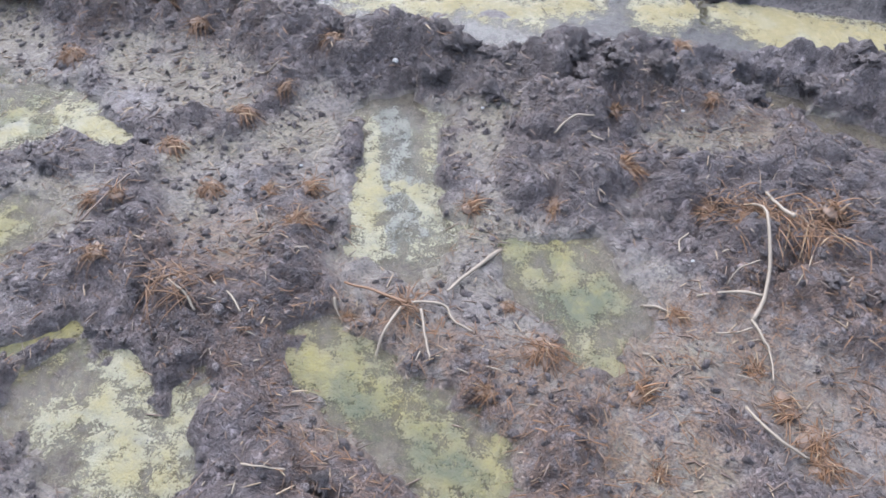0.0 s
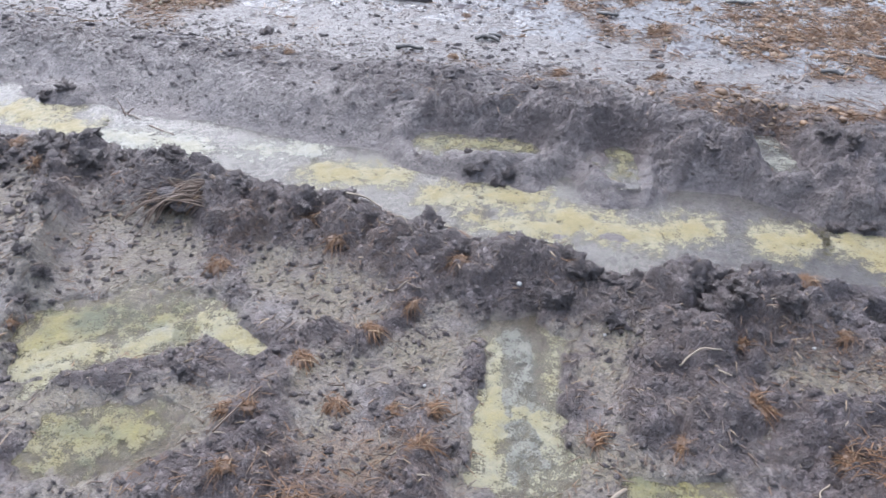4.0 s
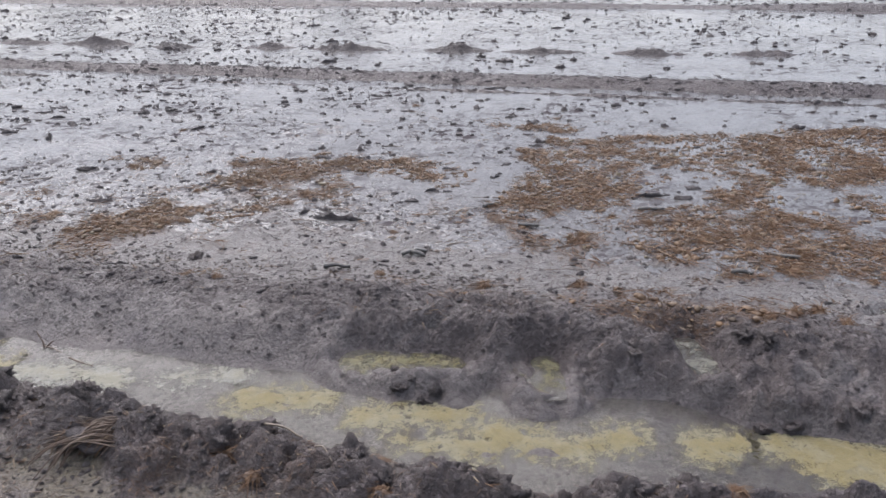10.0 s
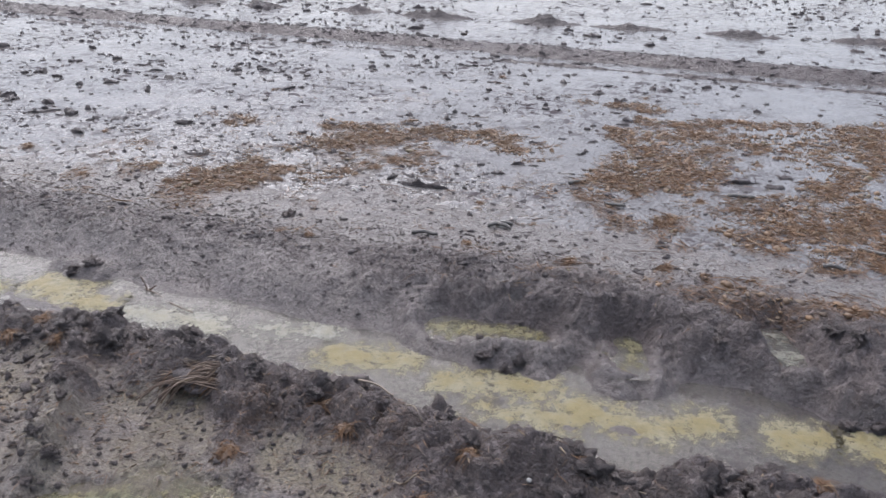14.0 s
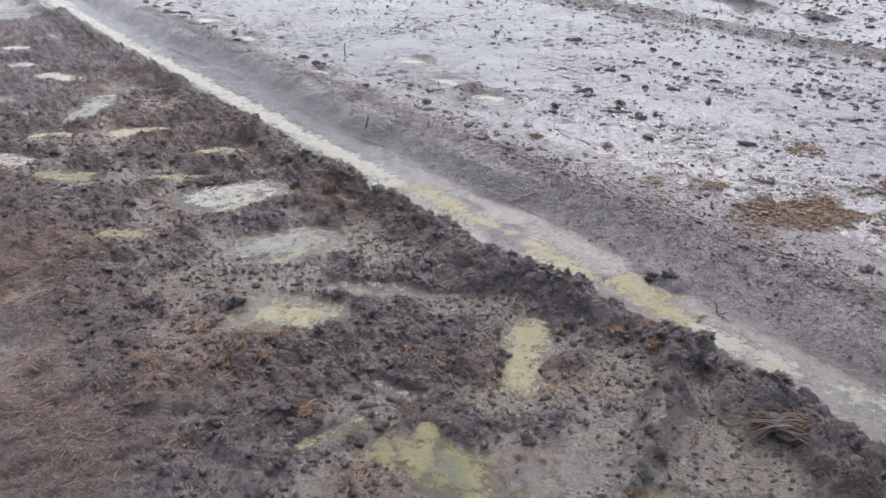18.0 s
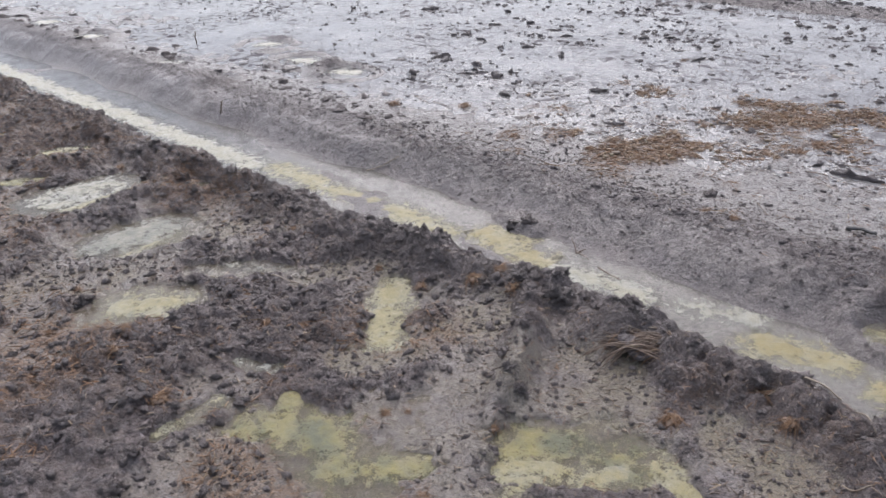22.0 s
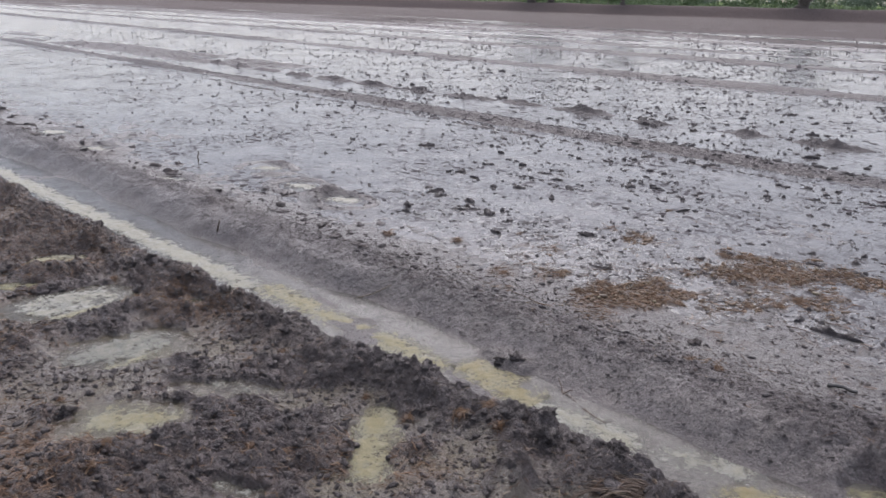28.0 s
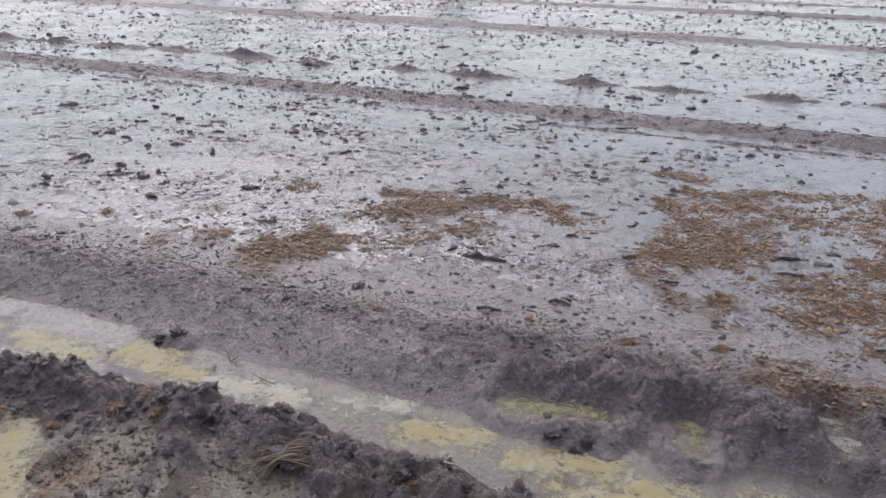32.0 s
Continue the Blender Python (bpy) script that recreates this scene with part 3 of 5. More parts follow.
    rubble = rubble + side * np.clip(0.16 + 0.20 * step(-0.1, 0.5, crumbs) + 0.8 * island + slope + 22 * np.clip(field - 0.014, 0, 0.07) * step(3.6, 4.5, v) + 0.6 * step(28, 45, y) + 0.55 * wheel + 0.5 * dark_band + 0.5 * pieces * np.exp(-((v - 3.22) / 0.17) ** 2), 0, 1) * (0.35 + 0.65 * rise)
    return z, silt, litter, olive, dry, rubble


def graded(knots):
    """Positions from the first knot to the last, with the spacing that each knot names."""
    where, size = [k[0] for k in knots], [math.log(k[1]) for k in knots]
    out = [where[0]]
    while out[-1] < where[-1]:
        out.append(out[-1] + math.exp(float(np.interp(out[-1], where, size))))
    return np.array(out)


def grid_mesh(name, xs, ys, z, keep=None):
    """A sheet over the crossing lines xs, ys; keep: which of its cells to build."""
    nx, ny = len(xs), len(ys)
    co = np.empty((ny * nx, 3))
    co[:, 0], co[:, 1], co[:, 2] = np.tile(xs, ny), np.repeat(ys, nx), z.ravel()
    i = (np.arange(ny - 1)[:, None] * nx + np.arange(nx - 1)).ravel()
    if keep is not None:
        i = i[keep.ravel()]
    quads = np.stack([i, i + 1, i + nx + 1, i + nx], 1)
    used, back = np.unique(quads, return_inverse=True)
    return raw_mesh(name, co[used], back.reshape(quads.shape)), used


def raw_mesh(name, co, faces):
    me = bpy.data.meshes.new(name)
    n, k = faces.shape
    me.vertices.add(len(co))
    me.vertices.foreach_set("co", np.ascontiguousarray(co, dtype=np.float32).ravel())
    me.loops.add(n * k)
    me.loops.foreach_set("vertex_index", np.ascontiguousarray(faces, dtype=np.int32).ravel())
    me.polygons.add(n)
    me.polygons.foreach_set("loop_start", np.arange(n, dtype=np.int32) * k)
    me.update(calc_edges=True)
    me.polygons.foreach_set("use_smooth", np.ones(n, dtype=bool))
    me.validate()
    return me


def attribute(me, name, values):
    a = me.attributes.new(name, "FLOAT", "POINT")
    a.data.foreach_set("value", np.ascontiguousarray(values, dtype=np.float32).ravel())


# ---- the ground ----
GX = graded([(-900, 60), (-150, 7), (-40, 0.6), (-12, 0.11), (-5, 0.030), (-2, 0.013), (-1.2, 0.0095), (1.9, 0.0095), (2.6, 0.025), (4, 0.09), (12, 0.4), (60, 3.5), (900, 60)])
GY = graded([(-60, 8), (-2, 0.25), (0.3, 0.05), (0.75, 0.0095), (3.3, 0.0095), (4.2, 0.022), (9, 0.045), (20, 0.17), (45, 0.5), (73, 0.6), (76, 0.25), (84, 0.35), (100, 1.5), (200, 8), (900, 60)])
mx, my = np.meshgrid(GX, GY)
gz, g_silt, g_litter, g_olive, g_dry, g_broken = relief(mx, my)
ground_mesh, _ = grid_mesh("ground", GX, GY, gz)
for nm, val in (("silt", g_silt), ("litter", g_litter), ("olive", g_olive), ("dry", g_dry), ("broken", g_broken)):
    attribute(ground_mesh, nm, val)
attribute(ground_mesh, "green", step(83, 86, my + 0 * mx))
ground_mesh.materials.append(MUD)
tagged(new("ground", ground_mesh), "dark wet mud field with clods, ruts and puddles", "ground", kind="structure")
GZ = gz


def ground_z(x, y):
    """Height of the built sheet at places x, y (arrays or numbers)."""
    x, y = np.atleast_1d(np.asarray(x, float)), np.atleast_1d(np.asarray(y, float))
    i = np.clip(np.searchsorted(GX, x) - 1, 0, len(GX) - 2)
    j = np.clip(np.searchsorted(GY, y) - 1, 0, len(GY) - 2)
    fx, fy = (x - GX[i]) / (GX[i + 1] - GX[i]), (y - GY[j]) / (GY[j + 1] - GY[j])
    return (GZ[j, i] * (1 - fx) + GZ[j, i + 1] * fx) * (1 - fy) + (GZ[j + 1, i] * (1 - fx) + GZ[j + 1, i + 1] * fx) * fy


# ---- water ----
def water_sheet(name, label, rows, level, material):
    """A level sheet between pairs (x, y_from, y_to)."""
    co, faces = [], []
    for x, a, b in rows:
        co += [(x, a, level), (x, b, level)]
    for i in range(len(rows) - 1):
        faces.append((2 * i, 2 * i + 2, 2 * i + 3, 2 * i + 1))
    me = raw_mesh(name, np.array(co), np.array(faces))
    me.materials.append(material)
    return tagged(new(name, me), label, "water", kind="structure")


WX = [-140, -100, -60, -30, -20, -12, -9, -6, -3, -1.9, -1.2, -0.5, 0, 0.6, 1.1, 1.5, 2.2, 5, 12]
water_sheet("water_field", "thin sheet of standing water mirroring the overcast sky", [(x, 3.44 + float(drift(x)), 75.5) for x in WX] + [(140, 3.44, 75.5)], 0.0, FIELD_WATER)
water_sheet("water_rut", "muddy water standing in the wheel rut", [(x, float(np.interp(x, EDGE_X, EDGE_Y) + drift(x)) - 0.06, 3.02 + float(drift(x))) for x in WX], RUT_LEVEL, RUT_WATER)
water_sheet("water_prints", "shallow murky water in the prints of the trodden strip", [(x, -6, float(np.interp(x, EDGE_X, EDGE_Y) + drift(x)) - 0.12) for x in WX], NEAR_LEVEL, PRINT_WATER)


# ---- floating scum ----
def algae_mat(material, strokes, level, label, cell, group, thick=0.36, moss=()):
    pad = 0.08
    x0 = min(min(c[0], c[2]) - c[4] for c in strokes) - pad
    x1 = max(max(c[0], c[2]) + c[4] for c in strokes) + pad
    y0 = min(min(c[1], c[3]) - c[4] for c in strokes) - pad
    y1 = max(max(c[1], c[3]) + c[4] for c in strokes) + pad
    xs, ys = np.arange(x0, x1, cell), np.arange(y0, y1, cell)
    gx, gy = np.meshgrid(xs, ys)
    f = np.full(gx.shape, -9.0)
    for c in strokes:
        f = np.maximum(f, -capsule(gx, gy, c) / 0.035)
    f = np.clip(f, -3, 1.2) + 1.3 * fbm(gx, gy, 0.11, 4, 131, 0.65) + 0.6 * fbm(gx, gy, 0.018, 2, 137)
    z = level + 0.0012 + np.clip(0.003 * f, -0.0008, 0.004) + 0.0022 * fbm(gx, gy, 0.03, 3, 139) * (f > 0)
    on = f > -1.8
    keep = on[:-1, :-1] | on[1:, :-1] | on[:-1, 1:] | on[1:, 1:]
    me, used = grid_mesh("algae_mat", xs, ys, z, keep)
    attribute(me, "cover", np.clip(thick + 0.22 * f, 0, 1).ravel()[used])
    green = np.zeros(gx.shape)
    for c in moss:
        green = np.maximum(green, step(0.03, -0.02, capsule(gx, gy, c) + 0.03 * fbm(gx, gy, 0.06, 3, 141)))
    attribute(me, "moss", green.ravel()[used])
    me.materials.append(material)
    return tagged(new("algae_mat", me), label, "algae", group)


LOOK = {
    ALGAE.name: "pale yellow algae scum floating in a muddy print",
    ALGAE_GREEN.name: "yellow-green algae scum with dark green patches",
    ALGAE_PALE.name: "whitish algae film on shallow muddy water",
    ALGAE_GREY.name: "grey-green algae film on a murky puddle",
}
for i, (material, strokes, moss, thick) in enumerate(NEAR_MATS):
    size = 0.005 if strokes[0][0] > -1.6 else 0.008 if strokes[0][0] > -6 else 0.02
    algae_mat(material, strokes, NEAR_LEVEL + 0.0012 * (i % 3), LOOK[material.name], size, "algae mats in the prints", thick, moss)
# pale sheets added to paint the bright sky reflection of these puddles
for px, py, r in FIELD_PRINTS:
    algae_mat(ALGAE_PALE, [(px - 0.06, py, px + 0.06, py + 0.02, 0.5 * r)], 0.001, "pale sheet standing for sky mirrored on a footprint puddle", 0.012, "algae mats in the field", 0.34)
for material, strokes in RUT_MATS:
    algae_mat(material, strokes, RUT_LEVEL, "pale yellow algae scum floating in the wheel rut", 0.006, "algae mats in the rut", 0.52)
for material, level, strokes in BANK_MATS:
    m = algae_mat(material, strokes, level, "olive algae film in a hollow of the muddy bank", 0.006, "algae mats in the bank", 0.26)
    c = strokes[0]
    r = c[4] + 0.06
    xs, ys = np.arange(min(c[0], c[2]) - r, max(c[0], c[2]) + r, 0.012), np.arange(min(c[1], c[3]) - r, max(c[1], c[3]) + r, 0.012)
    hx, hy = np.meshgrid(xs, ys)
    deep = (ground_z(hx.ravel(), hy.ravel()).reshape(hx.shape) < level + 0.006) & (capsule(hx, hy, c) < 0.05)
    me, _ = grid_mesh("water_hollow", xs, ys, np.full(hx.shape, level), deep[:-1, :-1] | deep[1:, 1:] | deep[1:, :-1] | deep[:-1, 1:])
    me.materials.append(RUT_WATER)
    tagged(new("water_hollow", me), "small murky puddle in the muddy bank", "water", kind="structure")
# band of scum down the rut; its whiteness also stands for mirrored sky
xa = -3.6
while xa > -60:
    length = 0.6 + 0.06 * abs(xa)
    ya, yb = 2.52 + float(drift(xa)), 2.52 + float(drift(xa - length))
    algae_mat(ALGAE_PALE, [(xa, ya, xa - length, yb, 0.075 if xa > -12 else 0.13)], RUT_LEVEL, "whitish algae scum along the wheel rut, with mirrored sky painted in", 0.010 if xa > -6 else 0.04, "algae mats in the rut", 0.46)
    xa -= length - 0.03


# ---- building blocks for things ----
rng = np.random.default_rng(7)


def part(name, me, material, parent=None, label=""):
    """Links a mesh as one object, under a thing or a part."""
    me.materials.append(material)
    ob = new(name, me)
    if parent:
        ob.parent = parent
    return tagged(ob, label)


def ball(level):
    """Points and triangles of a round ball, by splitting an icosahedron."""
    bm = bmesh.new()
    bmesh.ops.create_icosphere(bm, subdivisions=level, radius=1)
    co = np.array([v.co[:] for v in bm.verts])
    bm.verts.index_update()
    tri = np.array([[v.index for v in f.verts] for f in bm.faces])
    bm.free()
    return co, tri


BALLS = {1: ball(1), 2: ball(2), 3: ball(3)}


def lump_mesh(name, level, rough, flat, seed):
    """A crumbly lump, about 1 across, its underside pressed flat."""
    co, tri = BALLS[level]
    n = np.zeros(len(co))
    for k, f in enumerate((1.4, 3.3, 7.5, 15.0)):
        n += np.array([abs(noise.noise(Vector(p * f) + Vector((seed * 7.7, k * 3.1, seed)))) * 2 - 0.5 for p in co]) / (k + 1)
    co = co * (0.5 * (1 + rough * n))[:, None]
    co[:, 2] *= flat
    co[:, 2] = np.maximum(co[:, 2], -0.16 * flat)
    return raw_mesh(name, co, tri)


def strewn(name, template, places, yaw, size, material):
    """Many copies of one small shape as one mesh, each turned and scaled."""
    co, tri = template
    n = len(places)
    c, s = np.cos(yaw)[:, None], np.sin(yaw)[:, None]
    jag = co[None] * (1 + 0.55 * (rng.random((n, len(co), 1)) - 0.5) * 2) * size[:, None, :]
    out = np.stack([jag[:, :, 0] * c - jag[:, :, 1] * s, jag[:, :, 0] * s + jag[:, :, 1] * c, jag[:, :, 2]], 2) + places[:, None, :]
    faces = (tri[None] + (np.arange(n) * len(co))[:, None, None]).reshape(-1, 3)
    return part(name, raw_mesh(name, out.reshape(-1, 3), faces), material)


def strand_mesh(name, start, ahead, length, radius, sag):
    """Thin three-sided straws that taper and bend downwards."""
    n = len(start)
    up = np.array([0.0, 0.0, 1.0]) + 0.01 * rng.random((n, 3))
    side = np.cross(ahead, up)
    side /= np.linalg.norm(side, axis=1)[:, None]
    top = np.cross(side, ahead)
    rings = []
    for s, w in ((0.0, 0.9), (0.35, 1.0), (0.7, 0.8), (1.0, 0.3)):
        mid = start + ahead * (length * s)[:, None]
        mid[:, 2] -= sag * length * s * s
        for k in range(3):
            a = 2.094 * k
            rings.append(mid + (side * math.cos(a) + top * math.sin(a)) * (radius * w)[:, None])
    co = np.stack(rings, 1)
    quads = np.array([(3 * r + k, 3 * r + (k + 1) % 3, 3 * r + 3 + (k + 1) % 3, 3 * r + 3 + k) for r in range(3) for k in range(3)])
    faces = (quads[None] + (np.arange(n) * 12)[:, None, None]).reshape(-1, 4)
    return raw_mesh(name, co.reshape(-1, 3), faces)


def tube_mesh(name, points, radii, sides=7, knobs=0.5, seed=0):
    """A bent, slightly knobbly stalk through points."""
    fine, rr = [], []
    pts = [Vector(p) for p in points]
    for i in range(len(pts) - 1):
        for k in range(5):
            t = k / 5
            a, b = pts[max(i - 1, 0)], pts[min(i + 2, len(pts) - 1)]
            m1, m2 = (pts[i + 1] - a) * 0.5, (b - pts[i]) * 0.5
            p = (2 * t ** 3 - 3 * t * t + 1) * pts[i] + (t ** 3 - 2 * t * t + t) * m1 + (3 * t * t - 2 * t ** 3) * pts[i + 1] + (t ** 3 - t * t) * m2
            w = 0.9 * radii[i] * (0 if i + k == 0 else 1)
            q = Vector((len(fine) * 0.43, seed * 1.7, 0.3))
            fine.append(p + Vector((noise.noise(q), noise.noise(q + Vector((0, 0, 9))), 0.4 * noise.noise(q + Vector((0, 5, 0))))) * 1.2 * w)
            rr.append(radii[i] * (1 - t) + radii[i + 1] * t)
    fine.append(pts[-1])
    rr.append(radii[-1])
    co, faces = [], []
    for i, p in enumerate(fine):
        d = (fine[min(i + 1, len(fine) - 1)] - fine[max(i - 1, 0)]).normalized()
        s = d.cross(Vector((0.1, 0.2, 1))).normalized()
        u = s.cross(d)
        for k in range(sides):
            a = 2 * math.pi * k / sides
            w = rr[i] * (1 + knobs * noise.noise(Vector((i * 0.7, k * 1.3, seed))))
            co.append(p + (s * math.cos(a) + u * math.sin(a)) * w)
    for i in range(len(fine) - 1):
        for k in range(sides):
            faces.append((i * sides + k, i * sides + (k + 1) % sides, (i + 1) * sides + (k + 1) % sides, (i + 1) * sides + k))
    n = len(fine)
    co += [fine[0], fine[-1]]
    for k in range(sides):
        faces.append(((k + 1) % sides, k, n * sides, n * sides))
        faces.append(((n - 1) * sides + k, (n - 1) * sides + (k + 1) % sides, n * sides + 1, n * sides + 1))
    tris = []
    for f in faces:
        tris.append((f[0], f[1], f[2]))
        if f[3] != f[2]:
            tris.append((f[0], f[2], f[3]))
    return raw_mesh(name, np.array([tuple(c) for c in co]), np.array(tris))


def on_ground(x, y, lift=0.0):
    return (x, y, float(ground_z(x, y)[0]) + lift)


def ways(yaw, climb):
    return np.stack([np.cos(yaw) * np.cos(climb), np.sin(yaw) * np.cos(climb), np.sin(climb)], 1)


# ---- clods ----
CLODS = [lump_mesh("mud_clod", 3, 0.75, 0.75, k) for k in range(9)]
for me in CLODS:
    me.materials.append(CRUMB)


def mud_clod(k, x, y, size, flat=1.0, group="clods on the mud"):
    ob = new("mud_clod", CLODS[k % len(CLODS)])
    ob.matrix_world = Matrix.Translation(on_ground(x, y, -0.10 * size)) @ Euler((0, 0, k * 2.4)).to_matrix().to_4x4() @ Matrix.Diagonal((size, size * 0.85, size * flat, 1))
    label = "dark crumbly clod of wet earth" if size < 0.12 else "large dark clod of wet earth"
    return tagged(ob, label, "clod", group)


k = 0
for i in range(80):
    x = rng.uniform(-4.6, 2.0)
    edge = float(np.interp(x, EDGE_X, EDGE_Y))
    mud_clod(k, x, edge - 0.10 + rng.normal(0, 0.06), rng.uniform(0.035, 0.10), 0.9, "clods along the rut's edge")
    k += 1
for x, y, size in ((-0.88, 1.84, 0.14), (-0.78, 1.72, 0.13), (-0.68, 1.55, 0.14), (-0.58, 1.35, 0.12), (-0.95, 1.95, 0.12), (-0.72, 1.62, 0.10), (0.98, 2.13, 0.16), (1.10, 2.07, 0.15), (0.85, 2.10, 0.13), (0.62, 2.13, 0.12),
                   (0.30, 2.20, 0.13), (-0.25, 2.17, 0.17), (-0.12, 2.20, 0.15), (-0.90, 2.26, 0.16), (-1.02, 2.24, 0.14), (-0.78, 2.25, 0.11), (0.20, 2.80, 0.12), (0.33, 2.78, 0.10), (1.50, 2.84, 0.14), (1.68, 2.86, 0.14), (1.86, 2.88, 0.15), (-1.70, 2.84, 0.15),
                   (-4.41, 5.05, 0.17), (-0.07, 6.78, 0.14), (-2.71, 5.79, 0.10), (1.05, 3.10, 0.16), (0.92, 3.14, 0.12), (1.38, 3.16, 0.14)):
    for _ in range(3):
        mud_clod(k, x + rng.normal(0, 0.3 * size), y + rng.normal(0, 0.3 * size), size * rng.uniform(0.25, 0.5), 0.9)
        k += 1
    k += 1
for i in range(90):
    x, y = rng.uniform(-4.5, 1.9), rng.uniform(0.7, 2.1)
    if relief([x], [y])[5][0] > 0.5:
        mud_clod(k, x, y, rng.uniform(0.025, 0.07), 0.9)
    k += 1
for i in range(150):
    x, y = rng.uniform(-6.5, -1.0), rng.uniform(0.5, 2.1)
    if relief([x], [y])[5][0] > 0.45:
        mud_clod(k, x, y, rng.uniform(0.03, 0.085), 0.9)
    k += 1
for i in range(50):
    y = rng.uniform(3.2, 9.0)
    mud_clod(k, rng.uniform(-1.1 * y - 1, 0.45 * y), y, rng.uniform(0.03, 0.09), 0.7, "clods on the flooded field")
    k += 1

# crumbs of earth, past counting
n = 11000
px, py = rng.uniform(-3.2, 2.1, n), rng.uniform(0.72, 2.32, n)
ok = relief(px, py)[0] > NEAR_LEVEL + 0.012
px, py = px[ok], py[ok]
size = (0.003 + 0.008 * rng.random(len(px)) ** 3)[:, None] * np.stack([rng.uniform(0.8, 1.5, len(px)), rng.uniform(0.7, 1.1, len(px)), rng.uniform(0.6, 1.0, len(px))], 1)
tagged(strewn("mud_crumbs", BALLS[1], np.stack([px, py, ground_z(px, py) + 0.0005], 1), rng.uniform(0, 6.3, len(px)), size, CRUMB), "small crumbs of dark wet earth", "mud crumbs", kind="stuff")

n = 9000
px, py = rng.uniform(-6.5, -1.0, n), rng.uniform(0.3, 2.3, n)
ok = relief(px, py)[0] > NEAR_LEVEL + 0.006
px, py = px[ok], py[ok]
size = (0.004 + 0.016 * rng.random(len(px)) ** 4)[:, None] * np.stack([rng.uniform(0.8, 1.4, len(px)), rng.uniform(0.7, 1.1, len(px)), rng.uniform(0.6, 1.0, len(px))], 1)
tagged(strewn("mud_crumbs", BALLS[1], np.stack([px, py, ground_z(px, py) + 0.001], 1), rng.uniform(0, 6.3, len(px)), size, CRUMB), "crumbs of dark wet earth on the trodden strip", "mud crumbs", kind="stuff")
n = 7000
px, py = rng.uniform(-5, 2.3, n), rng.uniform(2.86, 3.6, n)
size = (0.0025 + 0.007 * rng.random(n) ** 5)[:, None] * np.stack([rng.uniform(0.8, 1.5, n), rng.uniform(0.7, 1.1, n), rng.uniform(0.5, 0.9, n)], 1)
tagged(strewn("mud_crumbs", BALLS[1], np.stack([px, py, ground_z(px, py) + 0.0005], 1), rng.uniform(0, 6.3, n), size, CRUMB), "small crumbs of dark earth on the slope of the rut", "mud crumbs", kind="stuff")

# specks of earth and trash standing out of the flooded field
n = 78000
py = np.exp(rng.uniform(math.log(3.15), math.log(42), n))
px = rng.uniform(-1.0, 0.0, n) ** 2 * -2.6 * py - 2.0 * rng.random(n) + rng.uniform(-0.6, 0.55, n) * py + 0.8
dens = 0.22 + 0.78 * step(-0.1, 0.6, fbm(px, py, 0.8, 4, 161))
ok = rng.random(n) < dens
px, py = px[ok], py[ok]
s0 = 0.0022 + (0.013 + 0.015 * step(3.5, 8, py)) * rng.random(len(px)) ** 6 + 0.00045 * py + 0.0006 * np.maximum(py - 7, 0)
size = s0[:, None] * np.stack([rng.uniform(0.8, 1.7, len(px)), rng.uniform(0.6, 1.2, len(px)), rng.uniform(0.35, 0.85, len(px))], 1)
tagged(strewn("mud_specks", BALLS[1], np.stack([px, py, np.maximum(ground_z(px, py), -0.002) + 0.001], 1), rng.normal(0, 0.7, len(px)), size, CLOD), "dark specks of earth scattered over the flooded field", "mud specks", kind="stuff")

# lumps along the far shoulder of the rut
n = 300
px = -np.exp(rng.uniform(math.log(3.0), math.log(22), n))
py = 3.38 + drift(px) + np.abs(rng.normal(0, 0.35, n)) - 0.1
s0 = 0.007 + 0.026 * rng.random(n) ** 3 + 0.0010 * np.abs(px)
tagged(strewn("mud_lumps", BALLS[2], np.stack([px, py, ground_z(px, py) - 0.003], 1), rng.uniform(0, 6.3, n), s0[:, None] * np.stack([rng.uniform(0.9, 2.2, n), rng.uniform(0.7, 1.2, n), rng.uniform(0.4, 0.9, n)], 1), CRUMB), "dark lumps of mud along the shoulder of the rut", "mud lumps", kind="stuff")

# larger lumps standing out of the flooded field, and the crumbled mud of the wheel track
n = 1100
py = np.exp(rng.uniform(math.log(4.2), math.log(26), n))
px = rng.uniform(-1.25, 0.5, n) * py
ok = (rng.random(n) < 0.25 + 0.75 * step(-0.2, 0.5, fbm(px, py, 1.3, 3, 163))) & (litter_mask(px, py) < 0.5)
px, py = px[ok], py[ok]
n = len(px)
s0 = 0.010 + 0.030 * rng.random(n) ** 3 + 0.0010 * py
size = s0[:, None] * np.stack([rng.uniform(0.9, 2.2, n), rng.uniform(0.6, 1.0, n), rng.uniform(0.4, 0.9, n)], 1)
tagged(strewn("mud_lumps", BALLS[2], np.stack([px, py, np.maximum(ground_z(px, py), -0.004)], 1), rng.normal(0, 0.5, n), size, CLOD), "dark ragged lumps of mud standing in shallow water", "mud lumps", kind="stuff")
n = 5000
px = rng.uniform(-16, 4.5, n)
u = np.where(rng.random(n) < 0.75, rng.normal(0.38, 0.20, n), rng.normal(-0.23, 0.03, n))
py = 7.95 - 0.045 * px + u
s0 = 0.005 + 0.016 * rng.random(n) ** 3
size = s0[:, None] * np.stack([rng.uniform(0.9, 2.0, n), rng.uniform(0.6, 1.0, n), rng.uniform(0.4, 0.8, n)], 1)
tagged(strewn("mud_lumps", BALLS[1], np.stack([px, py, ground_z(px, py)], 1), rng.normal(0, 0.5, n), size, CLOD), "crumbled dark mud along a tractor's wheel track", "mud lumps", kind="stuff")

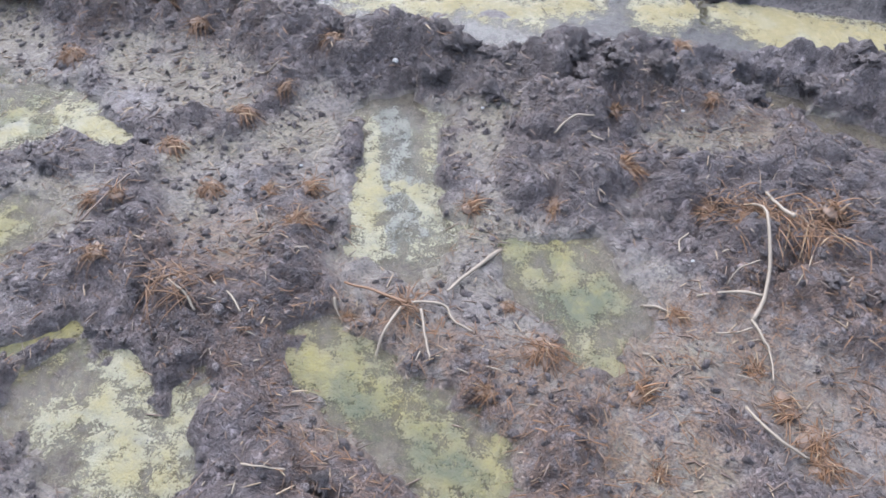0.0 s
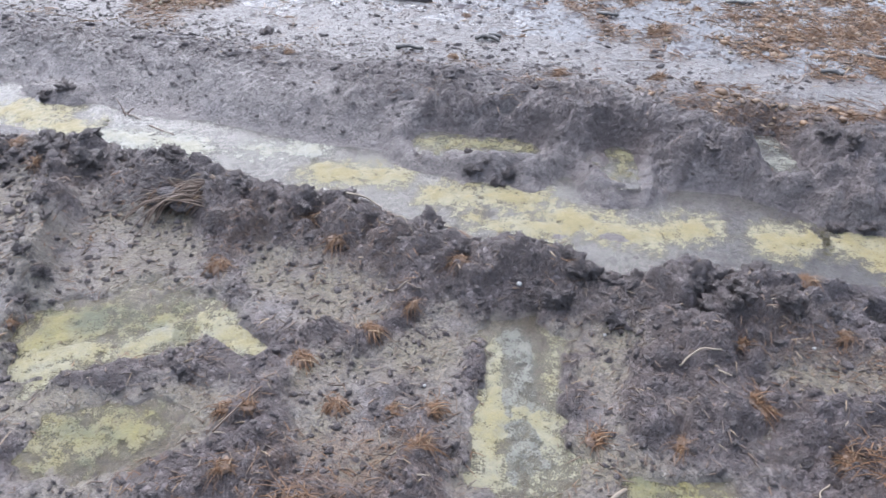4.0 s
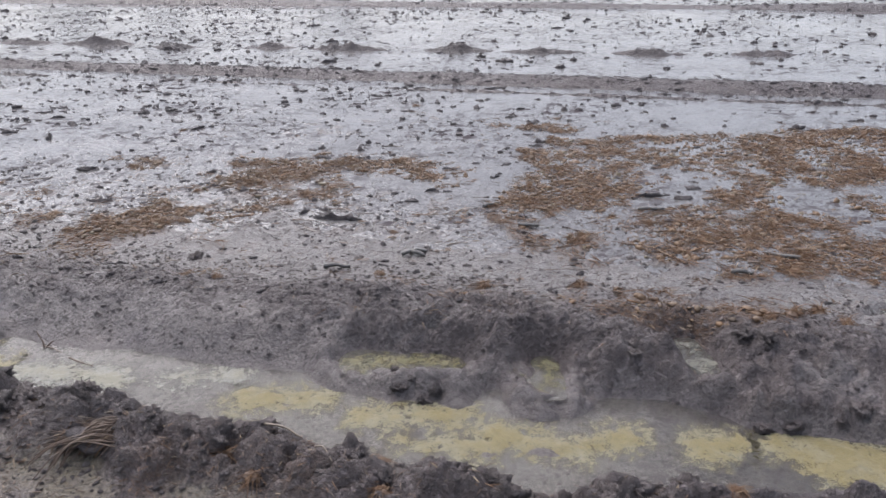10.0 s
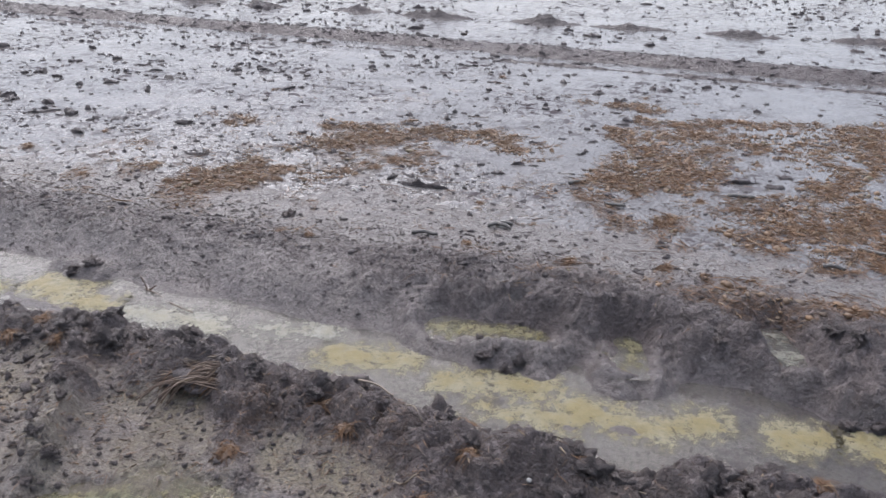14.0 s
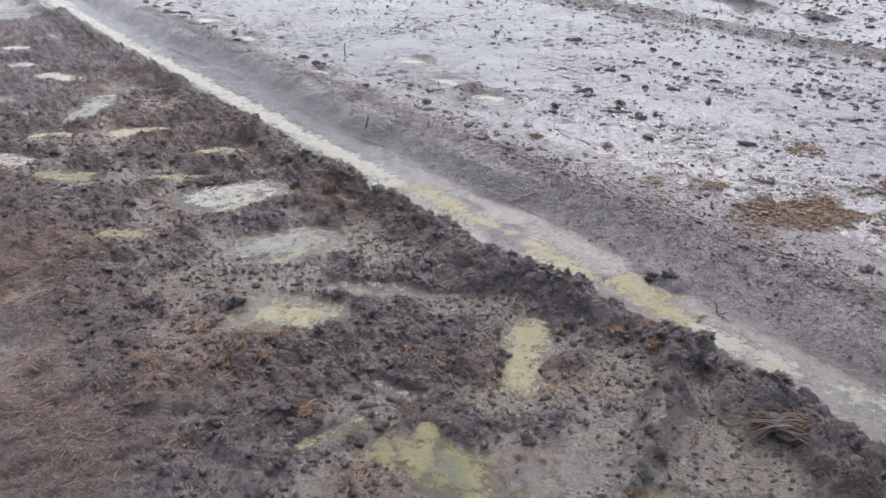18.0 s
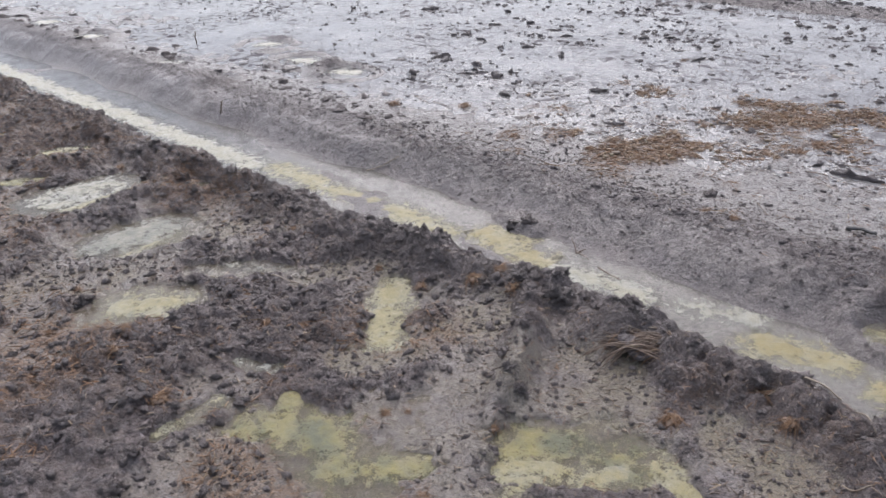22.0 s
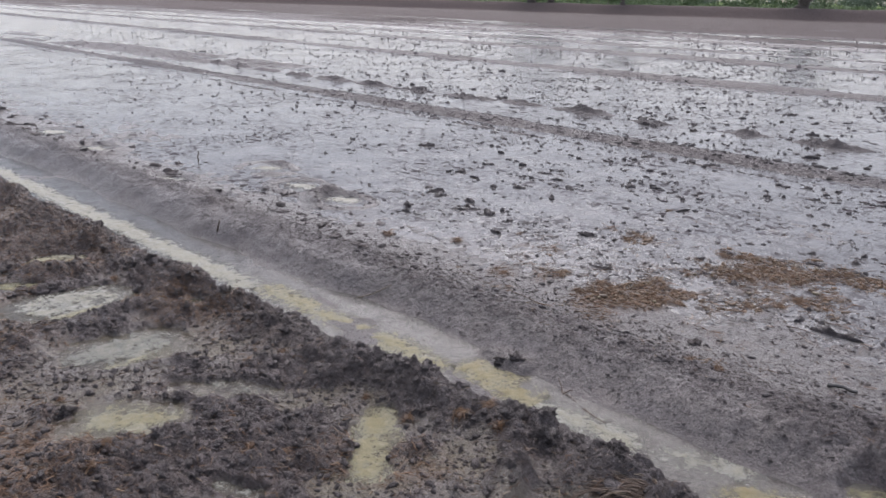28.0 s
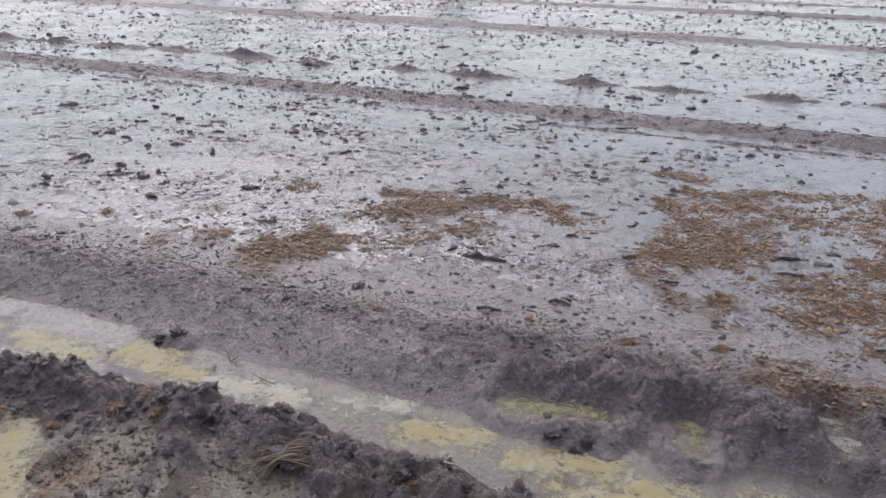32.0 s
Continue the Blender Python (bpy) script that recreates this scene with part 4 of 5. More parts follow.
# row of long mounds behind the wheel track
for i in range(17):
    x, y = 2.15 - 1.23 * i + rng.normal(0, 0.08), rng.normal(0, 0.06)
    y += 10.22 - 0.012 * (x + 1)
    wide, deep, tall = rng.uniform(0.30, 0.48), rng.uniform(0.09, 0.14), rng.uniform(0.06, 0.095)
    xs, ys = np.arange(-0.7, 0.7, 0.022), np.arange(-0.3, 0.3, 0.022)
    gx, gy = np.meshgrid(xs, ys)
    hump = np.exp(-(gx / wide) ** 2 - (gy / deep) ** 2)
    z = tall * hump * (1 + 0.9 * fbm(gx + 3 * i, gy, 0.2, 4, 201, 0.65)) + 0.035 * fbm(gx + 3 * i, gy, 0.10, 4, 205, 0.65) * hump - 0.016
    on = z > -0.008
    keep = on[:-1, :-1] | on[1:, :-1] | on[:-1, 1:] | on[1:, 1:]
    me, _ = grid_mesh("mud_mound", xs, ys, z, keep)
    ob = part("mud_mound", me, CLOD)
    ob.location = (x, y, 0)
    tagged(ob, "low dark mound of mud standing in shallow water", "mound", "mounds thrown up by a wheel")


# ---- stubble ----
def tuft_meshes(seed, count, reach):
    r = np.random.default_rng(seed)
    lead = r.uniform(0, 6.3)
    yaw = np.where(r.random(count) < 0.65, r.normal(lead, 0.75, count), r.uniform(0, 6.3, count))
    climb = np.clip(r.normal(0.18, 0.32, count), -0.1, 1.0)
    off = r.normal(0, 0.010, (count, 2))
    start = np.stack([off[:, 0], off[:, 1], r.uniform(0.002, 0.018, count)], 1)
    blades = strand_mesh("straw", start, ways(yaw, climb), reach * r.uniform(0.15, 1.0, count) ** 1.4, r.uniform(0.0006, 0.0014, count), r.uniform(0.3, 1.1, count))
    crown = lump_mesh("crown", 2, 0.6, 0.6, seed + 90)
    return blades, crown


TUFTS = []
for seed in range(6):
    root = new("stubble_tuft")
    blades, crown = tuft_meshes(seed, 95, 0.072)
    part("straw", blades, STRAW, root)
    c = part("crown", crown, DARK_STRAW, root, "dark root crown")
    c.scale = (0.05, 0.045, 0.035)
    tagged(root, "rust-coloured tuft of rotting stubble on mud", "stubble", "tufts of stubble")
    TUFTS.append(root)
TUFT_SPOTS = [
    (0.30, 1.86, 0.8), (0.24, 1.50, 1.1), (0.23, 1.74, 1.1), (0.46, 1.55, 1.0), (0.48, 1.41, 0.9), (0.38, 2.02, 1.0), (0.0, 2.05, 1.0), (-0.30, 1.88, 1.2),
    (0.10, 1.61, 1.2), (0.83, 1.59, 1.1), (1.13, 1.98, 1.1), (1.37, 2.07, 0.9), (1.02, 1.63, 0.9), (1.04, 1.23, 1.3), (1.30, 1.39, 0.9), (1.23, 1.18, 1.2),
    (1.46, 1.29, 1.0), (1.51, 1.21, 1.3), (1.56, 1.16, 1.3), (1.57, 1.10, 1.2), (1.46, 1.69, 1.2), (1.62, 1.71, 1.3), (1.37, 1.69, 1.1), (0.12, 1.22, 0.9),
]
MORE_SPOTS = [
    (-0.13, 2.12, 1.2), (0.30, 2.22, 1.1), (1.28, 2.26, 1.0), (1.16, 1.81, 1.0), (-1.28, 2.21, 1.1), (0.01, 1.40, 1.0), (-0.94, 3.28, 1.0), (-0.81, 3.30, 0.8),
    (-0.12, 3.50, 0.9), (1.58, 3.42, 1.5), (1.68, 3.46, 1.4), (1.50, 3.38, 1.2), (1.76, 3.40, 1.3), (-0.23, 4.06, 0.8), (0.18, 4.57, 1.2), (0.71, 4.12, 1.3), (0.76, 3.56, 1.3), (0.37, 3.43, 1.4), (-2.29, 4.90, 1.2), (-2.32, 4.92, 1.0),
    (-3.12, 3.96, 1.4), (-2.94, 4.42, 1.0), (-3.57, 3.70, 1.5), (-2.53, 5.90, 1.4), (0.28, 6.74, 1.4), (-0.97, 7.05, 1.2), (-1.35, 2.13, 1.2), (-1.18, 2.16, 1.2), (-1.62, 0.85, 1.3), (-2.0, 1.45, 1.0),
]
spots = TUFT_SPOTS + MORE_SPOTS
for i in range(190):
    x, y = rng.uniform(0.0, 2.9), rng.uniform(3.7, 6.6)
    if litter_mask(np.array([x]), np.array([y]))[0] > 0.25:
        spots.append((x, y, rng.uniform(0.8, 1.5)))
for i in range(130):
    x, y = rng.uniform(-2.6, -0.4), rng.uniform(3.5, 5.6)
    if litter_mask(np.array([x]), np.array([y]))[0] > 0.3:
        spots.append((x, y, rng.uniform(0.7, 1.3)))
for i in range(40):
    spots.append((rng.uniform(-4.5, 1.9), rng.uniform(0.75, 2.05), rng.uniform(0.5, 0.9)))
for i, (x, y, s) in enumerate(spots):
    m = Matrix.Translation(on_ground(x, y, -0.002)) @ Euler((0, 0, i * 2.1)).to_matrix().to_4x4()
    base = TUFTS[i % 6]
    if i < 6:
        base.matrix_world = m @ Matrix.Diagonal((s, s, s, 1))
    else:
        ob = copy_thing(base, m)
        ob.scale = (s, s, s)


# ---- litter of straw ----
def litter(name, label, x0, x1, y0, y1, tries, bar, length, radius):
    px, py = rng.uniform(x0, x1, tries), rng.uniform(y0, y1, tries)
    m = litter_mask(px, py) + 0.35 * fbm(px, py, 0.12, 3, 171)
    ok = (m > bar) & (rng.random(tries) < np.clip(m, 0.1, 1))
    px, py = px[ok], py[ok]
    z = ground_z(px, py)
    ok = z > np.where(py > 3.02, -0.012, np.where(py > 2.3, RUT_LEVEL, NEAR_LEVEL)) + 0.003
    px, py, z = px[ok], py[ok], z[ok]
    n = len(px)
    start = np.stack([px, py, z + 0.003 + 0.010 * rng.random(n)], 1)
    me = strand_mesh(name, start, ways(rng.uniform(0, 6.3, n), rng.normal(0.02, 0.18, n)), length * rng.uniform(0.3, 1.3, n), radius * rng.uniform(0.6, 1.3, n), rng.uniform(0, 0.25, n))
    tagged(part(name, me, STRAW), label, "straw litter", kind="stuff")


litter("straw_litter", "rust-brown straw litter lying over wet mud", -0.3, 3.2, 3.5, 7.0, 60000, 0.22, 0.068, 0.0018)
litter("straw_litter", "scattered rust-brown straw on the flooded field", -2.8, -0.2, 3.3, 6.0, 30000, 0.24, 0.066, 0.0017)
litter("straw_litter", "rusty straw bits on the muddy bank", -0.6, 2.2, 3.0, 3.6, 4000, 0.2, 0.05, 0.0015)
litter("straw_litter", "short rusty straw bits trodden into mud", -1.2, 2.0, 0.75, 2.25, 15000, 0.28, 0.030, 0.0011)
litter("straw_litter", "rusty straw bits on the trodden strip", -8.0, -1.2, 0.0, 2.2, 24000, 0.30, 0.045, 0.0018)


def rot_clumps(x0, x1, y0, y1, tries):
    """Crumbly lumps of rotted straw between the strands."""
    px, py = rng.uniform(x0, x1, tries), rng.uniform(y0, y1, tries)
    ok = litter_mask(px, py) + 0.5 * fbm(px, py, 0.15, 3, 173) > 0.42 + 0.4 * rng.random(tries)
    px, py = px[ok], py[ok]
    n = len(px)
    size = (0.004 + 0.016 * rng.random(n) ** 4)[:, None] * np.stack([rng.uniform(0.8, 1.7, n), rng.uniform(0.7, 1.2, n), rng.uniform(0.45, 0.9, n)], 1)
    tagged(strewn("rotted_straw", BALLS[1], np.stack([px, py, np.maximum(ground_z(px, py), -0.003) + 0.002], 1), rng.uniform(0, 6.3, n), size, ROT), "crumbly brown lumps of rotted straw on wet mud", "straw litter", kind="stuff")


ROT = straw_material("rotted_straw", (0.125, 0.066, 0.027), (0.040, 0.025, 0.014), (0.10, 0.08, 0.045))
rot_clumps(-0.3, 3.4, 3.2, 7.1, 20000)
rot_clumps(-2.8, -0.2, 3.3, 6.0, 13000)


def pale_bits(x0, x1, y0, y1, n, length, material=STALK, label="pale bits of dry stalk strewn on mud", kind="chaff"):
    px, py = rng.uniform(x0, x1, n), rng.uniform(y0, y1, n)
    ok = (ground_z(px, py) > NEAR_LEVEL + 0.004) | (rng.random(n) < 0.06) | (y1 > 2.5)
    px, py = px[ok], py[ok]
    n = len(px)
    start = np.stack([px, py, np.maximum(ground_z(px, py), NEAR_LEVEL if y1 < 2.5 else 0) + 0.003], 1)
    me = strand_mesh("chaff", start, ways(rng.uniform(0, 6.3, n), rng.normal(0.03, 0.15, n)), length * rng.uniform(0.2, 1.2, n), rng.uniform(0.001, 0.0022, n), rng.uniform(0, 0.3, n))
    tagged(part("chaff", me, material), label, kind, kind="stuff")


pale_bits(-1.4, 2.0, 0.75, 2.2, 420, 0.030)
pale_bits(-2.5, 3.0, 3.3, 6.8, 300, 0.08)
pale_bits(-6.0, -1.4, 0.4, 2.2, 200, 0.05)
pale_bits(-1.6, 2.0, 0.75, 2.25, 5000, 0.032, DARK_STRAW, "dark wet fibres of straw trodden into mud", "straw litter")
pale_bits(-5.0, -1.6, 0.5, 2.2, 3000, 0.045, DARK_STRAW, "dark wet fibres of straw on the trodden strip", "straw litter")
pale_bits(-3.0, 2.6, 3.1, 4.6, 2500, 0.04, DARK_STRAW, "dark wet fibres of straw on the field's edge", "straw litter")


# ---- dry stalks, roots and twigs ----
def stalk(parent, name, pts, r0, r1, material=STALK, label=""):
    radii = 0.62 * np.linspace(r0, r1, len(pts))
    return part(name, tube_mesh(name, pts, radii, seed=len(bpy.data.objects)), material, parent, label)


def lying(name, pts, r0, r1, label, category, material=STALK, lift=0.006, group=""):
    pts = [on_ground(x, y, lift + (p[0] if p else 0)) for x, y, *p in pts]
    ob = stalk(None, name, pts, r0, r1, material)
    return tagged(ob, label, category, group)


def fibres(name, parent, x, y, z, n, length, material, climb=(0.0, 0.6), yaw=(0, 6.3), spread=0.018, thick=1.0):
    start = np.tile(np.array([[x, y, z]]), (n, 1)) + rng.normal(0, 1, (n, 3)) * np.array([spread, spread * 0.7, 0.004])
    me = strand_mesh(name, start, ways(rng.uniform(*yaw, n), rng.uniform(*climb, n)), length * rng.uniform(0.3, 1.0, n), thick * rng.uniform(0.0008, 0.0017, n), rng.uniform(0.2, 0.8, n))
    return part(name, me, material, parent)


def g3(x, y, lift):
    return on_ground(x, y, lift)


clump = tagged(new("uprooted_stalk"), "uprooted plant with bleached splayed stalks on mud", "dead plant")
stalk(clump, "stem", [g3(0.76, 1.27, 0.02), g3(0.69, 1.285, 0.02), g3(0.62, 1.30, 0.008)], 0.0055, 0.004, STRAW)
stalk(clump, "stem", [g3(0.75, 1.26, 0.02), g3(0.73, 1.20, 0.014), g3(0.72, 1.14, 0.006)], 0.006, 0.004, STALK)
stalk(clump, "stem", [g3(0.79, 1.26, 0.02), g3(0.81, 1.21, 0.012), g3(0.83, 1.16, 0.006)], 0.0055, 0.004, STALK)
stalk(clump, "stem", [g3(0.77, 1.27, 0.022), g3(0.83, 1.285, 0.02), g3(0.86, 1.255, 0.012), g3(0.90, 1.24, 0.006)], 0.005, 0.004, STALK)
stalk(clump, "stem", [g3(0.78, 1.10, 0.008), g3(0.81, 1.17, 0.012)], 0.004, 0.003, STALK)
for i in range(44):
    fibres("root", clump, 0.76, 1.27, g3(0.76, 1.27, 0.013)[2], 1, 0.10, STRAW)
lying("split_stalk", [(0.83, 1.33), (0.87, 1.40), (0.92, 1.48)], 0.005, 0.0085, "bleached split stalk lying on mud", "stalk", lift=0.012)
lying("split_stalk", [(0.61, 1.26), (0.63, 1.23), (0.66, 1.20)], 0.006, 0.004, "grey flattened stalk pressed into mud", "stalk", lift=0.004)
lying("split_stalk", [(0.37, 1.14), (0.335, 1.165), (0.30, 1.18)], 0.005, 0.004, "bleached short stalk among stubble", "stalk")
lying("split_stalk", [(0.46, 1.15), (0.43, 1.18), (0.38, 1.21)], 0.004, 0.003, "bleached thin stalk on mud", "stalk")
stub = tagged(new("stubble_heap"), "loose heap of rusty stubble stalks on mud", "stubble")
for i in range(44):
    fibres("straw", stub, 0.30, 1.18, g3(0.30, 1.18, 0.010)[2], 1, 0.11, STRAW, (0.0, 0.3), (0, 6.3), 0.03)
lying("twig", [(0.20, 1.92), (0.235, 1.905), (0.27, 1.915)], 0.004, 0.003, "short pale twig on dark mud", "twig")
lying("twig", [(0.99, 1.85), (1.03, 1.89), (1.08, 1.905)], 0.005, 0.003, "pale curved twig on dark mud", "twig", lift=0.012)
lying("twig", [(0.57, 0.86), (0.61, 0.855), (0.65, 0.86)], 0.0035, 0.0025, "pale curved twig on dark mud", "twig")
lying("twig", [(0.03, 1.32), (0.06, 1.40), (0.08, 1.46)], 0.004, 0.003, "dark wet twig on mud", "twig", DARK_STRAW)
lying("twig", [(-0.10, 2.22), (0.02, 2.21), (0.08, 2.20)], 0.006, 0.004, "grey twig lying on the ridge of the rut", "twig", lift=0.01)
lying("twig", [(0.13, 2.18), (0.17, 2.15), (0.21, 2.11)], 0.004, 0.002, "thin pale twig on the ridge", "twig", lift=0.01)

stem = tagged(new("dry_weed_stem"), "bleached branching weed stem with rusty roots on mud", "dead plant")
stalk(stem, "main_stem", [g3(1.44, 1.70, 0.03), g3(1.46, 1.62, 0.03), g3(1.48, 1.49, 0.025), g3(1.45, 1.40, 0.015)], 0.0045, 0.008)
stalk(stem, "side_branch", [g3(1.47, 1.455, 0.022), g3(1.41, 1.455, 0.02), g3(1.34, 1.44, 0.01)], 0.006, 0.004)
stalk(stem, "side_branch", [g3(1.45, 1.40, 0.015), g3(1.47, 1.36, 0.012), g3(1.485, 1.33, 0.01), g3(1.49, 1.27, 0.006)], 0.006, 0.003)
stalk(stem, "side_branch", [g3(1.45, 1.38, 0.012), g3(1.42, 1.365, 0.01), g3(1.38, 1.36, 0.006)], 0.004, 0.003)
stalk(stem, "side_branch", [g3(1.46, 1.53, 0.02), g3(1.42, 1.51, 0.014), g3(1.40, 1.48, 0.008)], 0.003, 0.002)
fibres("root_tangle", stem, 1.45, 1.67, g3(1.45, 1.67, 0.02)[2], 150, 0.09, STRAW, (-0.1, 0.5), (0, 6.3), 0.045)
fibres("root_tangle", stem, 1.58, 1.68, g3(1.58, 1.68, 0.02)[2], 150, 0.11, STRAW, (-0.1, 0.4), (-2.4, 0.8), 0.045)
lying("split_stalk", [(1.48, 1.73), (1.505, 1.69), (1.53, 1.65)], 0.006, 0.008, "pale split stalk across rusty roots", "stalk", lift=0.035)
lying("twig", [(1.23, 1.41), (1.26, 1.40), (1.29, 1.39)], 0.005, 0.004, "grey twig beside a tuft of stubble", "twig")
lying("twig", [(1.30, 1.54), (1.30, 1.58), (1.32, 1.61)], 0.004, 0.003, "small pale curved twig on mud", "twig")
lying("twig", [(1.43, 1.19), (1.48, 1.13), (1.54, 1.11)], 0.006, 0.004, "pale curved twig beside tufts of stubble", "twig", lift=0.015)

mat = tagged(new("root_mat"), "matted dark roots and stalks arching over the ridge", "dead plant")
rx0, ry0 = -0.54, 2.13
rz0 = on_ground(rx0, ry0, 0.034)[2]
heap = part("root_crown", lump_mesh("root_crown", 3, 0.9, 0.6, 31), CLOD, mat, "dark matted core of roots")
heap.matrix_world = Matrix.Translation((rx0 - 0.02, ry0 - 0.01, rz0 - 0.035)) @ Matrix.Diagonal((0.27, 0.12, 0.08, 1))
for i in range(60):
    o, l, w, h = rng.normal(0, 0.035), rng.uniform(0.05, 0.18), rng.normal(-0.07, 0.035), rng.uniform(-0.012, 0.012)
    ex, ey = rx0 - l, ry0 + w + o
    stalk(mat, "stem", [(rx0 + rng.uniform(0.02, 0.11), ry0 + 0.02 + o, rz0 - 0.02), (rx0 + rng.normal(0, 0.02), ry0 + o, rz0 - 0.01 + h), (rx0 - 0.55 * l, ry0 + 0.5 * w + o + rng.normal(0, 0.012), rz0 - 0.02 + 0.6 * h), (ex, ey, on_ground(ex, ey, 0.004)[2])], 0.0036, 0.0018, (DARK_STRAW, DARK_STRAW, DARK_STRAW, DARK_STRAW, STALK, DARK_STRAW, DARK_STRAW)[i % 7])
fibres("root_tangle", mat, rx0 + 0.06, ry0, rz0, 130, 0.09, DARK_STRAW, (-0.7, 0.0), (2.4, 4.8), 0.04, 1.3)
fibres("straw_tangle", mat, rx0 - 0.02, ry0 - 0.01, rz0 - 0.01, 30, 0.08, STRAW, (-0.7, -0.1), (2.4, 4.8), 0.05, 1.2)

fork = tagged(new("forked_sprig"), "dark forked sprig sticking out of the rut", "sprig")
fx, fy, fz = on_ground(-1.32, 2.80, -0.01)
fz = max(fz, RUT_LEVEL - 0.01)
stalk(fork, "prong", [(fx, fy, fz), (fx - 0.02, fy + 0.01, fz + 0.03), (fx - 0.045, fy + 0.02, fz + 0.065)], 0.006, 0.003, DARK_STRAW)
stalk(fork, "prong", [(fx, fy, fz), (fx + 0.03, fy, fz + 0.03), (fx + 0.055, fy - 0.005, fz + 0.045)], 0.006, 0.003, DARK_STRAW)
stalk(fork, "stem", [(fx, fy, fz + 0.012), (fx + 0.05, fy - 0.012, fz + 0.014), (fx + 0.10, fy - 0.03, fz + 0.010)], 0.004, 0.002, DARK_STRAW)
post = tagged(new("upright_stub", None), "dark stub of stalk standing in the flooded field", "stub")
fx, fy, fz = on_ground(-6.85, 4.02, -0.01)
stalk(post, "stem", [(fx, fy, fz), (fx + 0.005, fy, fz + 0.07), (fx + 0.02, fy, fz + 0.13)], 0.012, 0.007, DARK_STRAW)
post2 = tagged(new("upright_stub", None), "dark leaning stub of stalk on the slope of the rut", "stub")
fx, fy, fz = on_ground(-4.62, 2.92, -0.01)
stalk(post2, "stem", [(fx, fy, fz), (fx + 0.02, fy, fz + 0.05), (fx + 0.05, fy, fz + 0.11)], 0.010, 0.006, DARK_STRAW)

WOOD = plain_material("wet_wood", (0.045, 0.042, 0.042), (0.09, 0.08, 0.07), 30, 0.5)
for x, y, l, a in ((1.04, 4.64, 0.13, 0.05), (1.63, 4.09, 0.15, -0.4), (1.43, 3.84, 0.09, 0.0), (0.43, 4.26, 0.10, 0.1), (-0.33, 3.53, 0.12, 0.1), (-0.04, 3.79, 0.12, 0.5), (-0.02, 3.77, 0.09, -0.4), (0.18, 4.56, 0.10, 0.8), (2.45, 4.35, 0.14, -0.3)):
    dx, dy = 0.5 * l * math.cos(a), 0.5 * l * math.sin(a)
    lying("wood_piece", [(x - dx, y - dy, 0.004), (x, y, 0.008), (x + dx, y + dy, 0.004)], 0.017, 0.014, "dark waterlogged piece of wood on mud", "wood", WOOD, lift=0.008, group="bits of wood on the mud")
for i in range(60):
    y = rng.uniform(3.3, 7.5)
    x = rng.uniform(-1.1 * y, 0.4 * y)
    l, a = rng.uniform(0.08, 0.25), rng.normal(0, 0.5)
    dx, dy = 0.5 * l * math.cos(a), 0.5 * l * math.sin(a)
    lying("twig", [(x - dx, y - dy), (x, y + rng.normal(0, 0.01)), (x + dx, y + dy)], 0.004, 0.002, "thin dark twig lying on the flooded field", "twig", DARK_STRAW, lift=0.008, group="twigs on the field")
lying("twig", [(-2.95, 2.90), (-2.88, 2.96), (-2.80, 3.04)], 0.006, 0.004, "pale straw lying on the slope of the rut", "twig", STALK, lift=0.008)
lying("twig", [(-2.06, 1.62), (-1.98, 1.63), (-1.90, 1.635)], 0.005, 0.003, "pale twig across a clod", "twig", STALK, lift=0.02)
lying("twig", [(-3.55, 2.26), (-3.40, 2.28), (-3.25, 2.30)], 0.008, 0.004, "dark twig on the edge of the rut", "twig", DARK_STRAW, lift=0.02)
lying("twig", [(-1.16, 2.74), (-1.10, 2.72), (-1.02, 2.70)], 0.005, 0.003, "dark twig half sunk in the rut", "twig", DARK_STRAW, lift=0.02)
PEBBLE = plain_material("pale_pebble", (0.22, 0.21, 0.20), (0.30, 0.29, 0.28), 60, 0.5)
for x, y, s in ((0.55, 2.02, 0.017), (1.33, 1.53, 0.010), (0.80, 1.93, 0.010), (0.42, 1.62, 0.010), (-0.15, 1.35, 0.014), (1.30, 2.02, 0.010)):
    p = part("pebble", lump_mesh("pebble", 2, 0.25, 0.8, int(1000 * x) % 97), PEBBLE)
    p.matrix_world = Matrix.Translation(on_ground(x, y, 0.002)) @ Matrix.Diagonal((s, s, s, 1))
    tagged(p, "small pale pebble on dark mud", "pebble", "pebbles on the mud")


# ---- land beyond the field ----
BARK = plain_material("bark", (0.07, 0.06, 0.055), (0.12, 0.10, 0.085), 3, 0.85)
LEAF = straw_material("leaf", (0.05, 0.09, 0.03), (0.09, 0.13, 0.045), (0.12, 0.16, 0.06))
# paler and bluer than LEAF: distance haze put into the colour
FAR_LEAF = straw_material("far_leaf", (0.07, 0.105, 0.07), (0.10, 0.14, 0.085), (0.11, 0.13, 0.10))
PALE_PAINT = plain_material("pale_paint", (0.75, 0.78, 0.82), (0.68, 0.7, 0.74), 2, 0.5, 0.05)
BLUE_PAINT = plain_material("blue_paint", (0.10, 0.22, 0.42), (0.08, 0.18, 0.36), 2, 0.5, 0.05)


